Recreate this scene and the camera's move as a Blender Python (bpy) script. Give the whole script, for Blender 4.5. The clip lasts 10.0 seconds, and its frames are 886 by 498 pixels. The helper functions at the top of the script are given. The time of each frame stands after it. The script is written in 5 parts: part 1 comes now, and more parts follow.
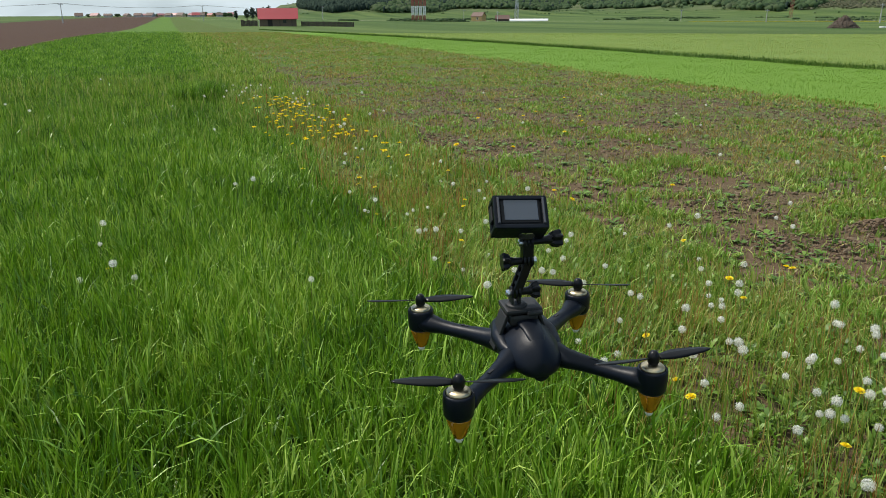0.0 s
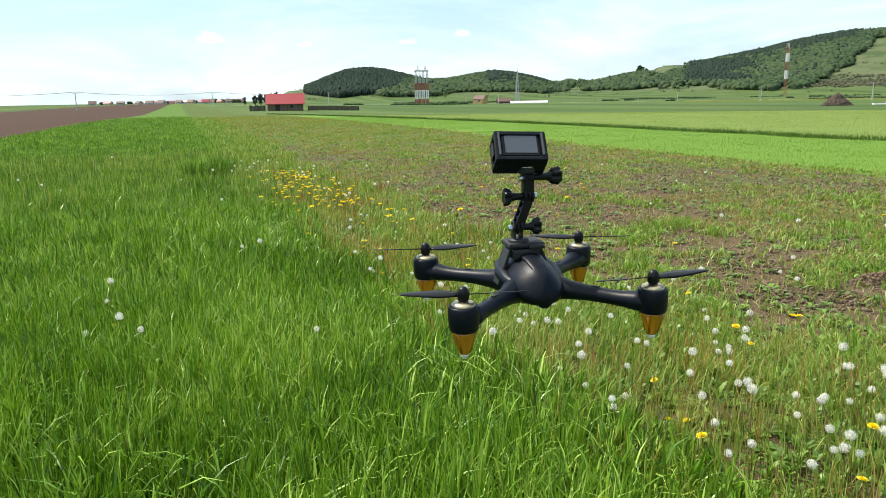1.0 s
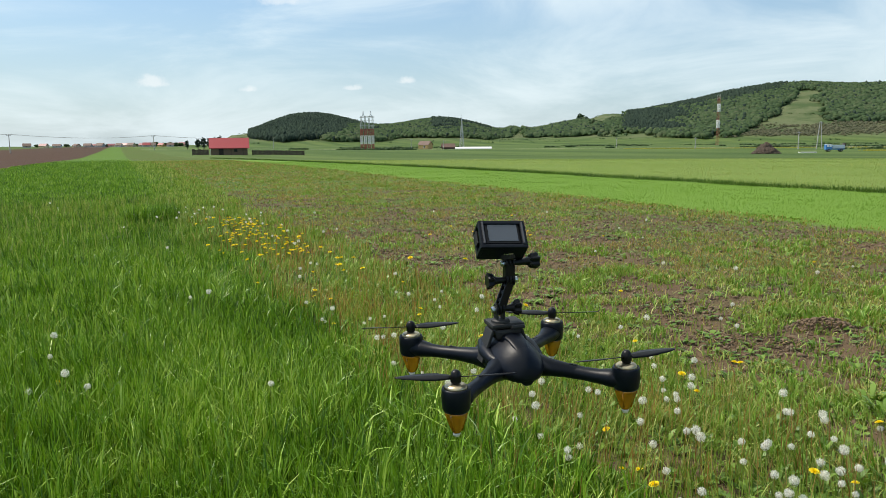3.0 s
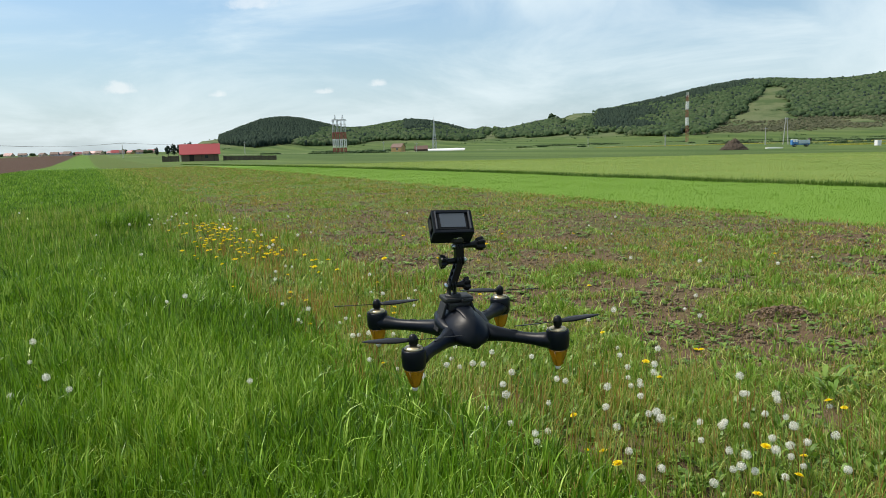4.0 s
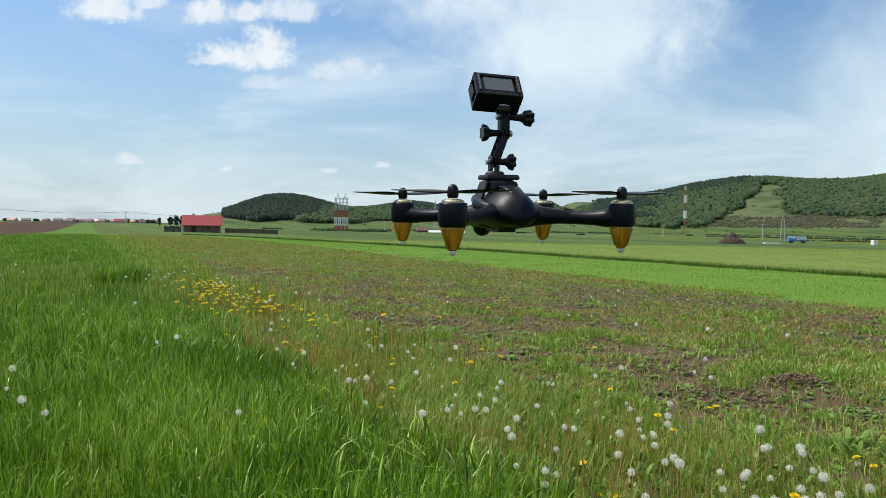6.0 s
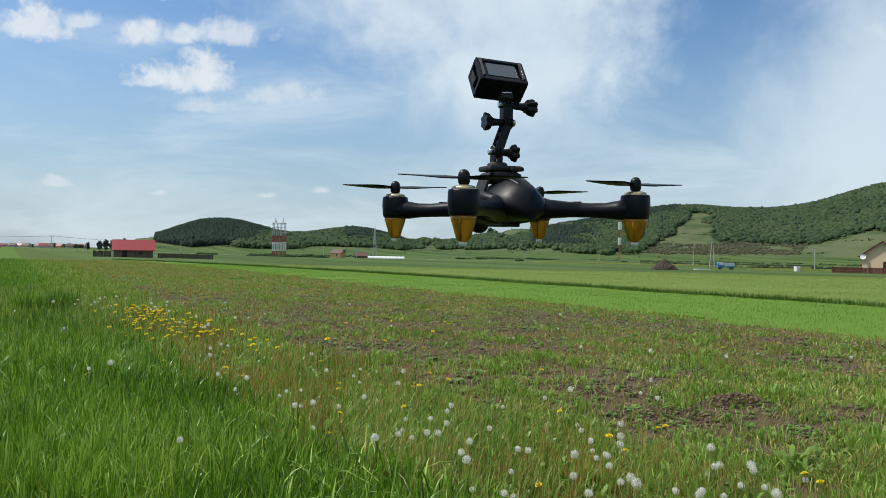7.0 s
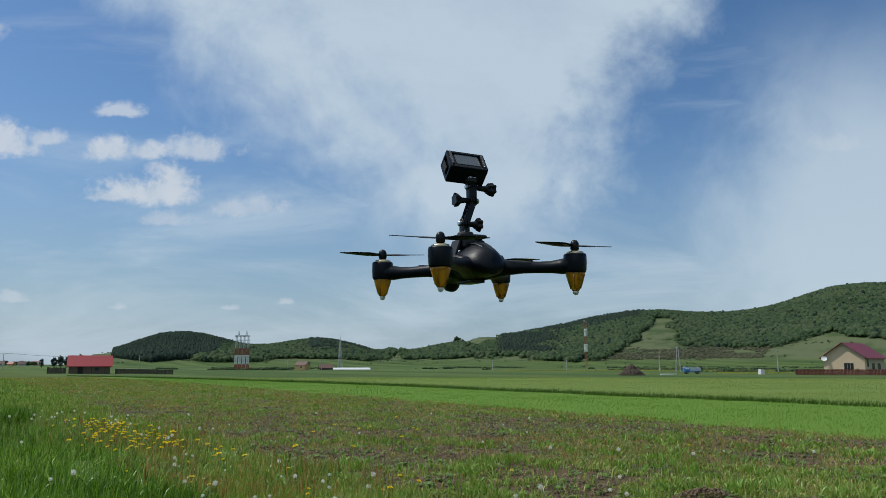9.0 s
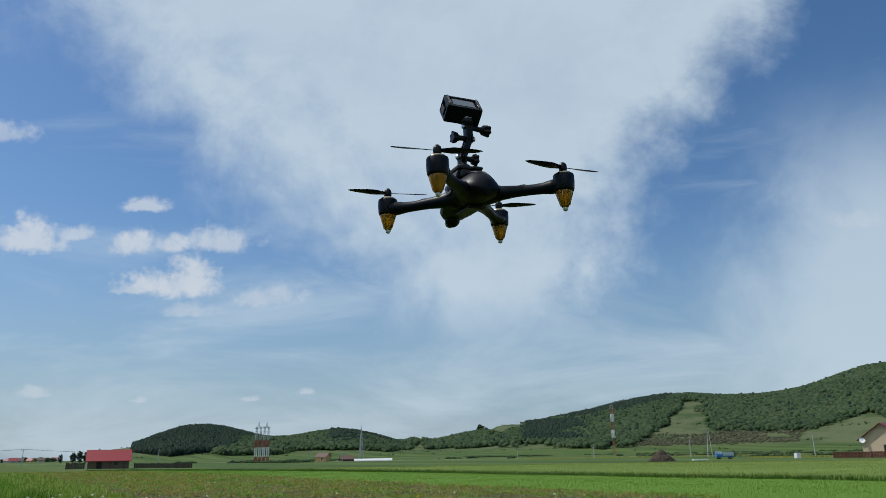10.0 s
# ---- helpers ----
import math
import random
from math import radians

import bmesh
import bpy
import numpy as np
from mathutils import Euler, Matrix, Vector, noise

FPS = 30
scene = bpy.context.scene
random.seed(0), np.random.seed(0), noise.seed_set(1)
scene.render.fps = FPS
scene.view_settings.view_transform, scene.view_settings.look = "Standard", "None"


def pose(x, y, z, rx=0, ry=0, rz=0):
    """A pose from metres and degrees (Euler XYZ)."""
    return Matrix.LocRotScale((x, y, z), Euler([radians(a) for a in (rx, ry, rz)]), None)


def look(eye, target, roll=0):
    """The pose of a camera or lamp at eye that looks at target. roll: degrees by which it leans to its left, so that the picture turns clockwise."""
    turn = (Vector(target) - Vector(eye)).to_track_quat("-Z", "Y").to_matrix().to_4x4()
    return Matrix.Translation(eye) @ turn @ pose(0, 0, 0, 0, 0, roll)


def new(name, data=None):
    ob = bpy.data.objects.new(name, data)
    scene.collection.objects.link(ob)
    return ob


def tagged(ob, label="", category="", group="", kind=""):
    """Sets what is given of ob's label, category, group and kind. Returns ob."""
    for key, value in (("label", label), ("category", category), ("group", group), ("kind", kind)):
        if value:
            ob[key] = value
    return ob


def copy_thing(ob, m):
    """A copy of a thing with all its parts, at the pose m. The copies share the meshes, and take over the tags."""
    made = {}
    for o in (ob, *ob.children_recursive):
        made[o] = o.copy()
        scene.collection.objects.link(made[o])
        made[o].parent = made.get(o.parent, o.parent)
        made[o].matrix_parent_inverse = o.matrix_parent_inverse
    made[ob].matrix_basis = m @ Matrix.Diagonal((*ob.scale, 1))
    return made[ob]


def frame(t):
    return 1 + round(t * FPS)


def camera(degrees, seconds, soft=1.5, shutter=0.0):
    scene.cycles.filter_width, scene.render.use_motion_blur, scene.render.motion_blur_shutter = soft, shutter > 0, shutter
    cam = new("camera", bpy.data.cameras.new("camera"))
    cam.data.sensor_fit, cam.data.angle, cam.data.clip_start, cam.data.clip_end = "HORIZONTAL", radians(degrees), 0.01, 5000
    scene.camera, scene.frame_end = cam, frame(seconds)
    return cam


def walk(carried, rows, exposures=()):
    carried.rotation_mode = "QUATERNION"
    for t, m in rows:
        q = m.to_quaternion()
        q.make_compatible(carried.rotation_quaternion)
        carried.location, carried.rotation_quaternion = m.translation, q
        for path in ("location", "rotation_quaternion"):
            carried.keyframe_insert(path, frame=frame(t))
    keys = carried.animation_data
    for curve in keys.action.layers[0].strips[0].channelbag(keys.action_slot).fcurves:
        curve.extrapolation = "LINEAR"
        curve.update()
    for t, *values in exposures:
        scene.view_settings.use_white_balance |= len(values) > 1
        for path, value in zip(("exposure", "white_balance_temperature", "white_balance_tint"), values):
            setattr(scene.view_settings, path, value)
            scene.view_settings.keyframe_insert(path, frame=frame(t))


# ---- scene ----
# ---------------------------------------------------------------- camera and walk
cam = camera(62.1, 10.0, soft=0.62)
DRONE_Z = 1.35
ROWS = [  # seconds, x, y, z, heading, pitch, lean
    (0.0, -0.052, -0.792, 1.688, -3.23, -17.71, -0.25),
    (0.5, -0.033, -0.816, 1.646, -6.05, -19.04, -1.13),
    (1.0, -0.049, -0.862, 1.535, -3.55, -11.61, -0.99),
    (1.5, -0.078, -0.874, 1.453, -1.69, -8.37, -0.40),
    (2.0, -0.084, -0.844, 1.413, 1.49, -6.41, 0.75),
    (2.5, -0.071, -0.821, 1.517, 0.00, -6.05, -0.68),
    (3.0, -0.098, -0.917, 1.594, 0.78, -8.23, -0.50),
    (4.5, -0.065, -1.096, 1.589, 3.11, -7.79, -1.88),
    (5.0, -0.062, -1.064, 1.415, 2.09, -4.90, -1.56),
    (5.5, -0.090, -1.002, 1.317, 1.59, -2.48, -0.29),
    (7.0, -0.193, -0.866, 1.259, 7.62, 0.36, 1.07),
    (7.5, -0.220, -0.919, 1.106, 10.36, 7.09, -1.46),
    (8.0, -0.215, -0.992, 1.094, 11.58, 11.96, -1.03),
    (8.5, -0.247, -1.029, 1.145, 10.02, 10.47, 0.20),
    (9.0, -0.239, -1.063, 1.174, 10.21, 8.87, -0.06),
    (9.5, -0.255, -1.070, 1.047, 10.08, 9.97, -0.12),
    (10.0, -0.217, -1.100, 0.916, 8.70, 15.56, -1.02),
]
EXPOSURES = [(0, -0.12, 6700, 10), (0.5, 0.18, 6783, 10), (1, 0.42, 6867, 10), (1.5, 0.35, 6950, 10), (2, 0.13, 6944, 10), (2.5, 0.02, 6938, 10), (4.5, -0.04, 6912, 10), (5.5, -0.07, 6780, 10), (7, -0.32, 6600, 10), (7.5, -0.36, 6483, 10), (8, -0.48, 6367, 10), (8.5, -0.70, 6250, 10), (9.2, -0.7, 6250, 10), (10, -0.68, 6250, 10)]
walk(cam, [(t, pose(x, y, z, 90 + p, 0, -h) @ pose(0, 0, 0, 0, 0, r)) for t, x, y, z, h, p, r in ROWS], EXPOSURES)

# ---------------------------------------------------------------- world and sun
SUN_AZ, SUN_EL = -70.0, 56.0   # degrees, heading from +Y clockwise, height
SKY_STRENGTH = 0.09


def node(tree, kind, **kw):
    n = tree.nodes.new(kind)
    for k, v in kw.items():
        if k == "op":
            n.operation = v
        elif k == "sky":
            n.sky_type = v
        elif k == "blend":
            n.blend_type = v
    return n


def math_node(tree, op, a, b=None, c=None, clamp=False):
    n = tree.nodes.new("ShaderNodeMath")
    n.operation, n.use_clamp = op, clamp
    for i, v in enumerate((a, b, c)):
        if v is None:
            continue
        if isinstance(v, (int, float)):
            n.inputs[i].default_value = v
        else:
            tree.links.new(v, n.inputs[i])
    return n.outputs[0]


def smooth(tree, v, lo, hi):
    n = tree.nodes.new("ShaderNodeMapRange")
    n.interpolation_type = "SMOOTHSTEP"
    tree.links.new(v, n.inputs[0])
    n.inputs[1].default_value, n.inputs[2].default_value = lo, hi
    return n.outputs[0]


def mix_col(tree, f, a, b, blend="MIX"):
    n = tree.nodes.new("ShaderNodeMix")
    n.data_type, n.blend_type = "RGBA", blend
    for sock, v in ((n.inputs[0], f), (n.inputs[6], a), (n.inputs[7], b)):
        if isinstance(v, (int, float)):
            sock.default_value = v
        elif isinstance(v, tuple):
            sock.default_value = (*v, 1)
        else:
            tree.links.new(v, sock)
    return n.outputs[2]


def noise_node(tree, vec, scale, detail=4, rough=0.55, distort=0.0):
    n = tree.nodes.new("ShaderNodeTexNoise")
    n.inputs["Scale"].default_value, n.inputs["Detail"].default_value = scale, detail
    n.inputs["Roughness"].default_value, n.inputs["Distortion"].default_value = rough, distort
    if vec is not None:
        tree.links.new(vec, n.inputs["Vector"])
    return n.outputs["Fac"], n.outputs["Color"]


def dot_node(tree, vec, c):
    n = tree.nodes.new("ShaderNodeVectorMath")
    n.operation = "DOT_PRODUCT"
    tree.links.new(vec, n.inputs[0])
    n.inputs[1].default_value = c
    return n.outputs["Value"]


def combine(tree, x, y, z):
    n = tree.nodes.new("ShaderNodeCombineXYZ")
    for i, v in enumerate((x, y, z)):
        if isinstance(v, (int, float)):
            n.inputs[i].default_value = v
        else:
            tree.links.new(v, n.inputs[i])
    return n.outputs[0]


def make_world():
    w = bpy.data.worlds.new("sky")
    scene.world = w
    w.use_nodes = True
    t = w.node_tree
    t.nodes.clear()
    sky = t.nodes.new("ShaderNodeTexSky")
    sky.sky_type, sky.sun_disc = "NISHITA", False
    sky.sun_elevation, sky.sun_rotation = radians(SUN_EL), radians(SUN_AZ)
    sky.air_density, sky.dust_density, sky.ozone_density = 1.0, 0.6, 2.0
    co = t.nodes.new("ShaderNodeTexCoord").outputs["Generated"]
    # a plane of clouds, unrolled round the heading of the hills
    az, el = radians(8.7), radians(15.5)
    f = (math.sin(az) * math.cos(el), math.cos(az) * math.cos(el), math.sin(el))
    r = (math.cos(az), -math.sin(az), 0.0)
    u3 = (-math.sin(az) * math.sin(el), -math.cos(az) * math.sin(el), math.cos(el))
    depth = math_node(t, "MAXIMUM", dot_node(t, co, f), 0.15)
    u = math_node(t, "DIVIDE", dot_node(t, co, r), depth)
    v = math_node(t, "DIVIDE", dot_node(t, co, u3), depth)
    flat = combine(t, u, v, 0.0)
    n_big, _ = noise_node(t, flat, 2.6, 6, 0.6)
    n_mid, _ = noise_node(t, flat, 7.0, 7, 0.62, 0.3)
    n_fine, _ = noise_node(t, flat, 22.0, 6, 0.6, 0.2)
    streak, _ = noise_node(t, combine(t, math_node(t, "MULTIPLY", u, 1.6), math_node(t, "MULTIPLY", v, 6.0), 3.0), 1.6, 6, 0.6, 0.5)

    def add(*vals):
        out = vals[0]
        for q in vals[1:]:
            out = math_node(t, "ADD", out, q)
        return out

    def mul(a, b, clamp=False):
        return math_node(t, "MULTIPLY", a, b, clamp=clamp)

    def centred(n, amount):
        return mul(math_node(t, "SUBTRACT", n, 0.5), amount)

    # tall fan of high cloud that opens upwards: between two slanting edges
    left = add(mul(u, 0.69), mul(v, 0.72), 0.125, centred(n_big, 0.30), centred(n_mid, 0.20), centred(n_fine, 0.09))
    right = add(mul(u, -0.84), mul(v, 0.54), 0.215, centred(n_big, 0.24), centred(n_mid, 0.20), centred(n_fine, 0.09))
    fan = mul(smooth(t, left, -0.05, 0.17), smooth(t, right, -0.04, 0.11))
    fan = mul(mul(fan, smooth(t, add(v, centred(n_big, 0.12)), -0.17, -0.02)), add(0.58, mul(n_mid, 0.45), mul(streak, 0.35)), True)
    # thin veil to the side of the fan
    veil_r = add(mul(u, 0.75), mul(v, -0.15), -0.27, centred(n_big, 0.35), centred(n_mid, 0.2))
    veil = mul(mul(smooth(t, veil_r, -0.04, 0.2), 0.85), math_node(t, "SUBTRACT", 1.0, smooth(t, add(v, centred(n_big, 0.2)), 0.04, 0.26)))
    thin = mul(smooth(t, add(streak, mul(v, -0.65)), 0.45, 0.82), 0.72)
    # heaped clouds: billowing tops over flatter bases
    n_puff, _ = noise_node(t, flat, 26.0, 5, 0.6, 0.3)
    n_edge, _ = noise_node(t, flat, 75.0, 4, 0.6, 0.2)
    heaps = None
    for cu, cv, ru, rv, k in ((-0.362, -0.050, 0.070, 0.030, 1.0), (-0.335, -0.030, 0.040, 0.026, 1.0), (-0.425, -0.054, 0.040, 0.014, 0.9), (-0.420, 0.006, 0.045, 0.024, 0.95), (-0.372, 0.006, 0.035, 0.017, 0.9), (-0.300, 0.008, 0.052, 0.026, 0.8),
                              (-0.405, 0.060, 0.040, 0.015, 0.8), (-0.560, 0.016, 0.060, 0.034, 0.95), (-0.505, 0.022, 0.038, 0.016, 0.75), (-0.595, 0.160, 0.060, 0.020, 0.6), (-0.240, -0.070, 0.060, 0.022, 0.55), (-0.345, -0.085, 0.040, 0.014, 0.5),
                              (-0.187, -0.197, 0.014, 0.007, 0.7), (-0.268, -0.205, 0.016, 0.006, 0.6), (-0.559, -0.192, 0.032, 0.012, 0.55), (-0.421, -0.204, 0.014, 0.006, 0.5), (0.560, 0.020, 0.050, 0.016, 0.35)):
        du = mul(math_node(t, "SUBTRACT", u, cu), 0.87 / ru)
        dv = math_node(t, "SUBTRACT", v, cv + 0.006)
        up = mul(math_node(t, "MAXIMUM", dv, 0.0), 0.85 / rv)
        down = mul(math_node(t, "MINIMUM", dv, 0.0), 1.7 / rv)
        d = math_node(t, "SQRT", add(mul(du, du), mul(up, up), mul(down, down)))
        m = add(math_node(t, "SUBTRACT", 1.0, d), centred(n_puff, 1.7), centred(n_edge, 0.8))
        m = mul(smooth(t, m, 0.0, 0.75), k)
        heaps = m if heaps is None else math_node(t, "MAXIMUM", heaps, m)
    hsv = t.nodes.new("ShaderNodeHueSaturation")
    hsv.inputs["Saturation"].default_value, hsv.inputs["Value"].default_value = 1.2, 1.75
    t.links.new(sky.outputs[0], hsv.inputs["Color"])
    base = hsv.outputs[0]
    # pale haze low over the land
    el_n = t.nodes.new("ShaderNodeSeparateXYZ")
    t.links.new(co, el_n.inputs[0])
    haze = math_node(t, "SUBTRACT", 1.0, smooth(t, el_n.outputs[2], -0.02, 0.34))
    base = mix_col(t, mul(haze, 0.78), base, (4.7, 6.7, 8.5))
    cirrus = math_node(t, "MAXIMUM", fan, math_node(t, "MAXIMUM", veil, thin))
    base = mix_col(t, mul(cirrus, 0.88), base, (9.9, 11.6, 12.7))
    base = mix_col(t, mul(heaps, 0.84), base, mix_col(t, smooth(t, n_puff, 0.35, 0.6), (9.6, 10.7, 11.8), (11.4, 12.0, 12.6)))
    bg = t.nodes.new("ShaderNodeBackground")
    bg.inputs[1].default_value = SKY_STRENGTH
    out = t.nodes.new("ShaderNodeOutputWorld")
    t.links.new(base, bg.inputs[0])
    t.links.new(bg.outputs[0], out.inputs[0])


make_world()
sun = new("sun", bpy.data.lights.new("sun", "SUN"))
sun.data.energy, sun.data.angle, sun.data.color = 5.0, radians(0.53), (1.0, 0.95, 0.87)
_a, _e = radians(SUN_AZ), radians(SUN_EL)
sun.matrix_world = look((60 * math.sin(_a), 60 * math.cos(_a), 80), (60 * math.sin(_a) - math.sin(_a) * math.cos(_e), 60 * math.cos(_a) - math.cos(_a) * math.cos(_e), 80 - math.sin(_e)))


# ---------------------------------------------------------------- materials
def material(name):
    m = bpy.data.materials.new(name)
    m.use_nodes = True
    t = m.node_tree
    b = next(n for n in t.nodes if n.type == "BSDF_PRINCIPLED")
    return m, t, b


def position(t):
    return t.nodes.new("ShaderNodeNewGeometry").outputs["Position"]


def plain(name, col, rough=0.5, metal=0.0, grain=0.15, scale=40.0, bump=0.0, coat=0.0, spec=0.5, clear=0.0):
    """Painted, moulded or metal surface with fine wear."""
    m, t, b = material(name)
    co = t.nodes.new("ShaderNodeTexCoord").outputs["Object"]
    f1, _ = noise_node(t, co, scale, 5)
    f2, _ = noise_node(t, co, scale * 0.13, 3)
    f = math_node(t, "ADD", math_node(t, "MULTIPLY", f1, 0.5), math_node(t, "MULTIPLY", f2, 0.5))
    dark, lite = tuple(c * (1 - grain) for c in col), tuple(min(1, c * (1 + grain)) for c in col)
    t.links.new(mix_col(t, f, dark, lite), b.inputs["Base Color"])
    b.inputs["Metallic"].default_value = metal
    t.links.new(math_node(t, "ADD", rough - 0.08, math_node(t, "MULTIPLY", f1, 0.16)), b.inputs["Roughness"])
    b.inputs["Specular IOR Level"].default_value = spec
    b.inputs["Transmission Weight"].default_value = clear
    if coat:
        b.inputs["Coat Weight"].default_value = coat
    if bump:
        bn = t.nodes.new("ShaderNodeBump")
        bn.inputs["Strength"].default_value, bn.inputs["Distance"].default_value = bump, 0.01
        t.links.new(f1, bn.inputs["Height"])
        t.links.new(bn.outputs[0], b.inputs["Normal"])
    return m


def leafy(name, cols, patch=0.6, rough=0.5, through_light=0.35, spec=0.3):
    """Thin green blades: colour varies from blade to blade and in patches; some light comes through."""
    m, t, b = material(name)
    g = t.nodes.new("ShaderNodeNewGeometry")
    ramp = t.nodes.new("ShaderNodeValToRGB")
    ramp.color_ramp.elements[0].color = (*cols[0], 1)
    ramp.color_ramp.elements[1].color = (*cols[-1], 1)
    for i, c in enumerate(cols[1:-1]):
        e = ramp.color_ramp.elements.new((i + 1) / (len(cols) - 1))
        e.color = (*c, 1)
    f, _ = noise_node(t, g.outputs["Position"], patch, 4)
    v = math_node(t, "ADD", math_node(t, "MULTIPLY", g.outputs["Random Per Island"], 0.75), math_node(t, "MULTIPLY", math_node(t, "SUBTRACT", f, 0.3), 0.95), clamp=True)
    t.links.new(v, ramp.inputs[0])
    t.links.new(ramp.outputs[0], b.inputs["Base Color"])
    b.inputs["Roughness"].default_value = rough
    b.inputs["Specular IOR Level"].default_value = spec
    tr = t.nodes.new("ShaderNodeBsdfTranslucent")
    t.links.new(mix_col(t, 1.0, ramp.outputs[0], (1.0, 1.0, 0.55) if cols[0][1] > cols[0][2] * 1.5 else (1.0, 1.0, 1.0), "MULTIPLY"), tr.inputs[0])
    mx = t.nodes.new("ShaderNodeMixShader")
    mx.inputs[0].default_value = through_light
    t.links.new(b.outputs[0], mx.inputs[1])
    t.links.new(tr.outputs[0], mx.inputs[2])
    out = next(n for n in t.nodes if n.type == "OUTPUT_MATERIAL")
    t.links.new(mx.outputs[0], out.inputs[0])
    return m


# Darkest stops of GRASS, PLOT and LEAF put shadow between blades into colour.
GRASS = leafy("meadow_grass_blades", [(0.016, 0.046, 0.004), (0.072, 0.172, 0.010), (0.176, 0.335, 0.021), (0.420, 0.550, 0.115)], 0.9, 0.40, 0.20, 0.35)
BANK = leafy("bank_grass_blades", [(0.030, 0.068, 0.010), (0.060, 0.125, 0.016), (0.110, 0.190, 0.030)], 0.4, 0.5, 0.25, 0.2)
LITTER = leafy("dead_litter", [(0.10, 0.075, 0.05), (0.21, 0.17, 0.115), (0.34, 0.29, 0.20)], 1.0, 0.8, 0.15, 0.1)
RAPE = leafy("flowering_rape", [(0.20, 0.22, 0.04), (0.38, 0.36, 0.07), (0.48, 0.44, 0.10)], 0.05, 0.7, 0.3, 0.1)
RUSSET = leafy("russet_stalks", [(0.170, 0.060, 0.026), (0.320, 0.160, 0.055), (0.480, 0.330, 0.110)], 1.0, 0.6)
FRESH = leafy("fresh_grass_blades", [(0.060, 0.130, 0.012), (0.150, 0.290, 0.030), (0.230, 0.380, 0.062), (0.370, 0.480, 0.130)], 1.2, 0.42, 0.28, 0.3)
PLOT = leafy("plot_grass_blades", [(0.032, 0.066, 0.010), (0.145, 0.245, 0.032), (0.300, 0.405, 0.082), (0.500, 0.500, 0.195)], 0.8, 0.5, 0.28, 0.25)
CEREAL = leafy("cereal_blades", [(0.128, 0.248, 0.032), (0.158, 0.290, 0.042), (0.192, 0.330, 0.054)], 0.12, 0.5, 0.4)
PALE = leafy("pale_meadow_blades", [(0.105, 0.175, 0.028), (0.165, 0.245, 0.046), (0.275, 0.330, 0.090), (0.480, 0.470, 0.210)], 0.10, 0.55, 0.4)
STRAW = leafy("straw_stalks", [(0.190, 0.105, 0.034), (0.350, 0.240, 0.080), (0.540, 0.440, 0.180)], 1.0, 0.6)
LEAF = leafy("weed_leaves", [(0.040, 0.092, 0.010), (0.105, 0.205, 0.024), (0.200, 0.310, 0.055)], 1.4, 0.42, 0.28, 0.35)
STEM = leafy("dandelion_stems", [(0.160, 0.200, 0.060), (0.240, 0.200, 0.090)], 2.0, 0.5)
SEED = leafy("dandelion_fluff", [(0.76, 0.75, 0.67), (0.90, 0.89, 0.82)], 5.0, 0.8, 0.5, 0.1)
SEED_CORE = plain("dandelion_seeds", (0.42, 0.38, 0.27), 0.8)
PETAL = leafy("dandelion_petals", [(0.82, 0.60, 0.012), (0.90, 0.74, 0.03)], 3.0, 0.6, 0.3)
CLOD = plain("dry_soil_clods", (0.128, 0.086, 0.050), 0.95, 0, 0.4, 30.0, 0.4)
# Conifer and broadleaf colours bluer and greyer: distance haze put into the leaves.
HAZED_CONIFER = leafy("hazed_conifer_crowns", [(0.028, 0.044, 0.036), (0.038, 0.060, 0.046), (0.052, 0.078, 0.054)], 0.004, 0.9, 0.3, 0.03)
SCRUB = leafy("bare_scrub", [(0.115, 0.125, 0.080), (0.140, 0.150, 0.095), (0.175, 0.175, 0.112)], 0.012, 0.95, 0.45, 0.03)
HAZED_BROADLEAF = leafy("hazed_broadleaf_crowns", [(0.062, 0.096, 0.058), (0.080, 0.130, 0.066), (0.104, 0.162, 0.076), (0.138, 0.176, 0.098)], 0.011, 0.9, 0.5, 0.03)


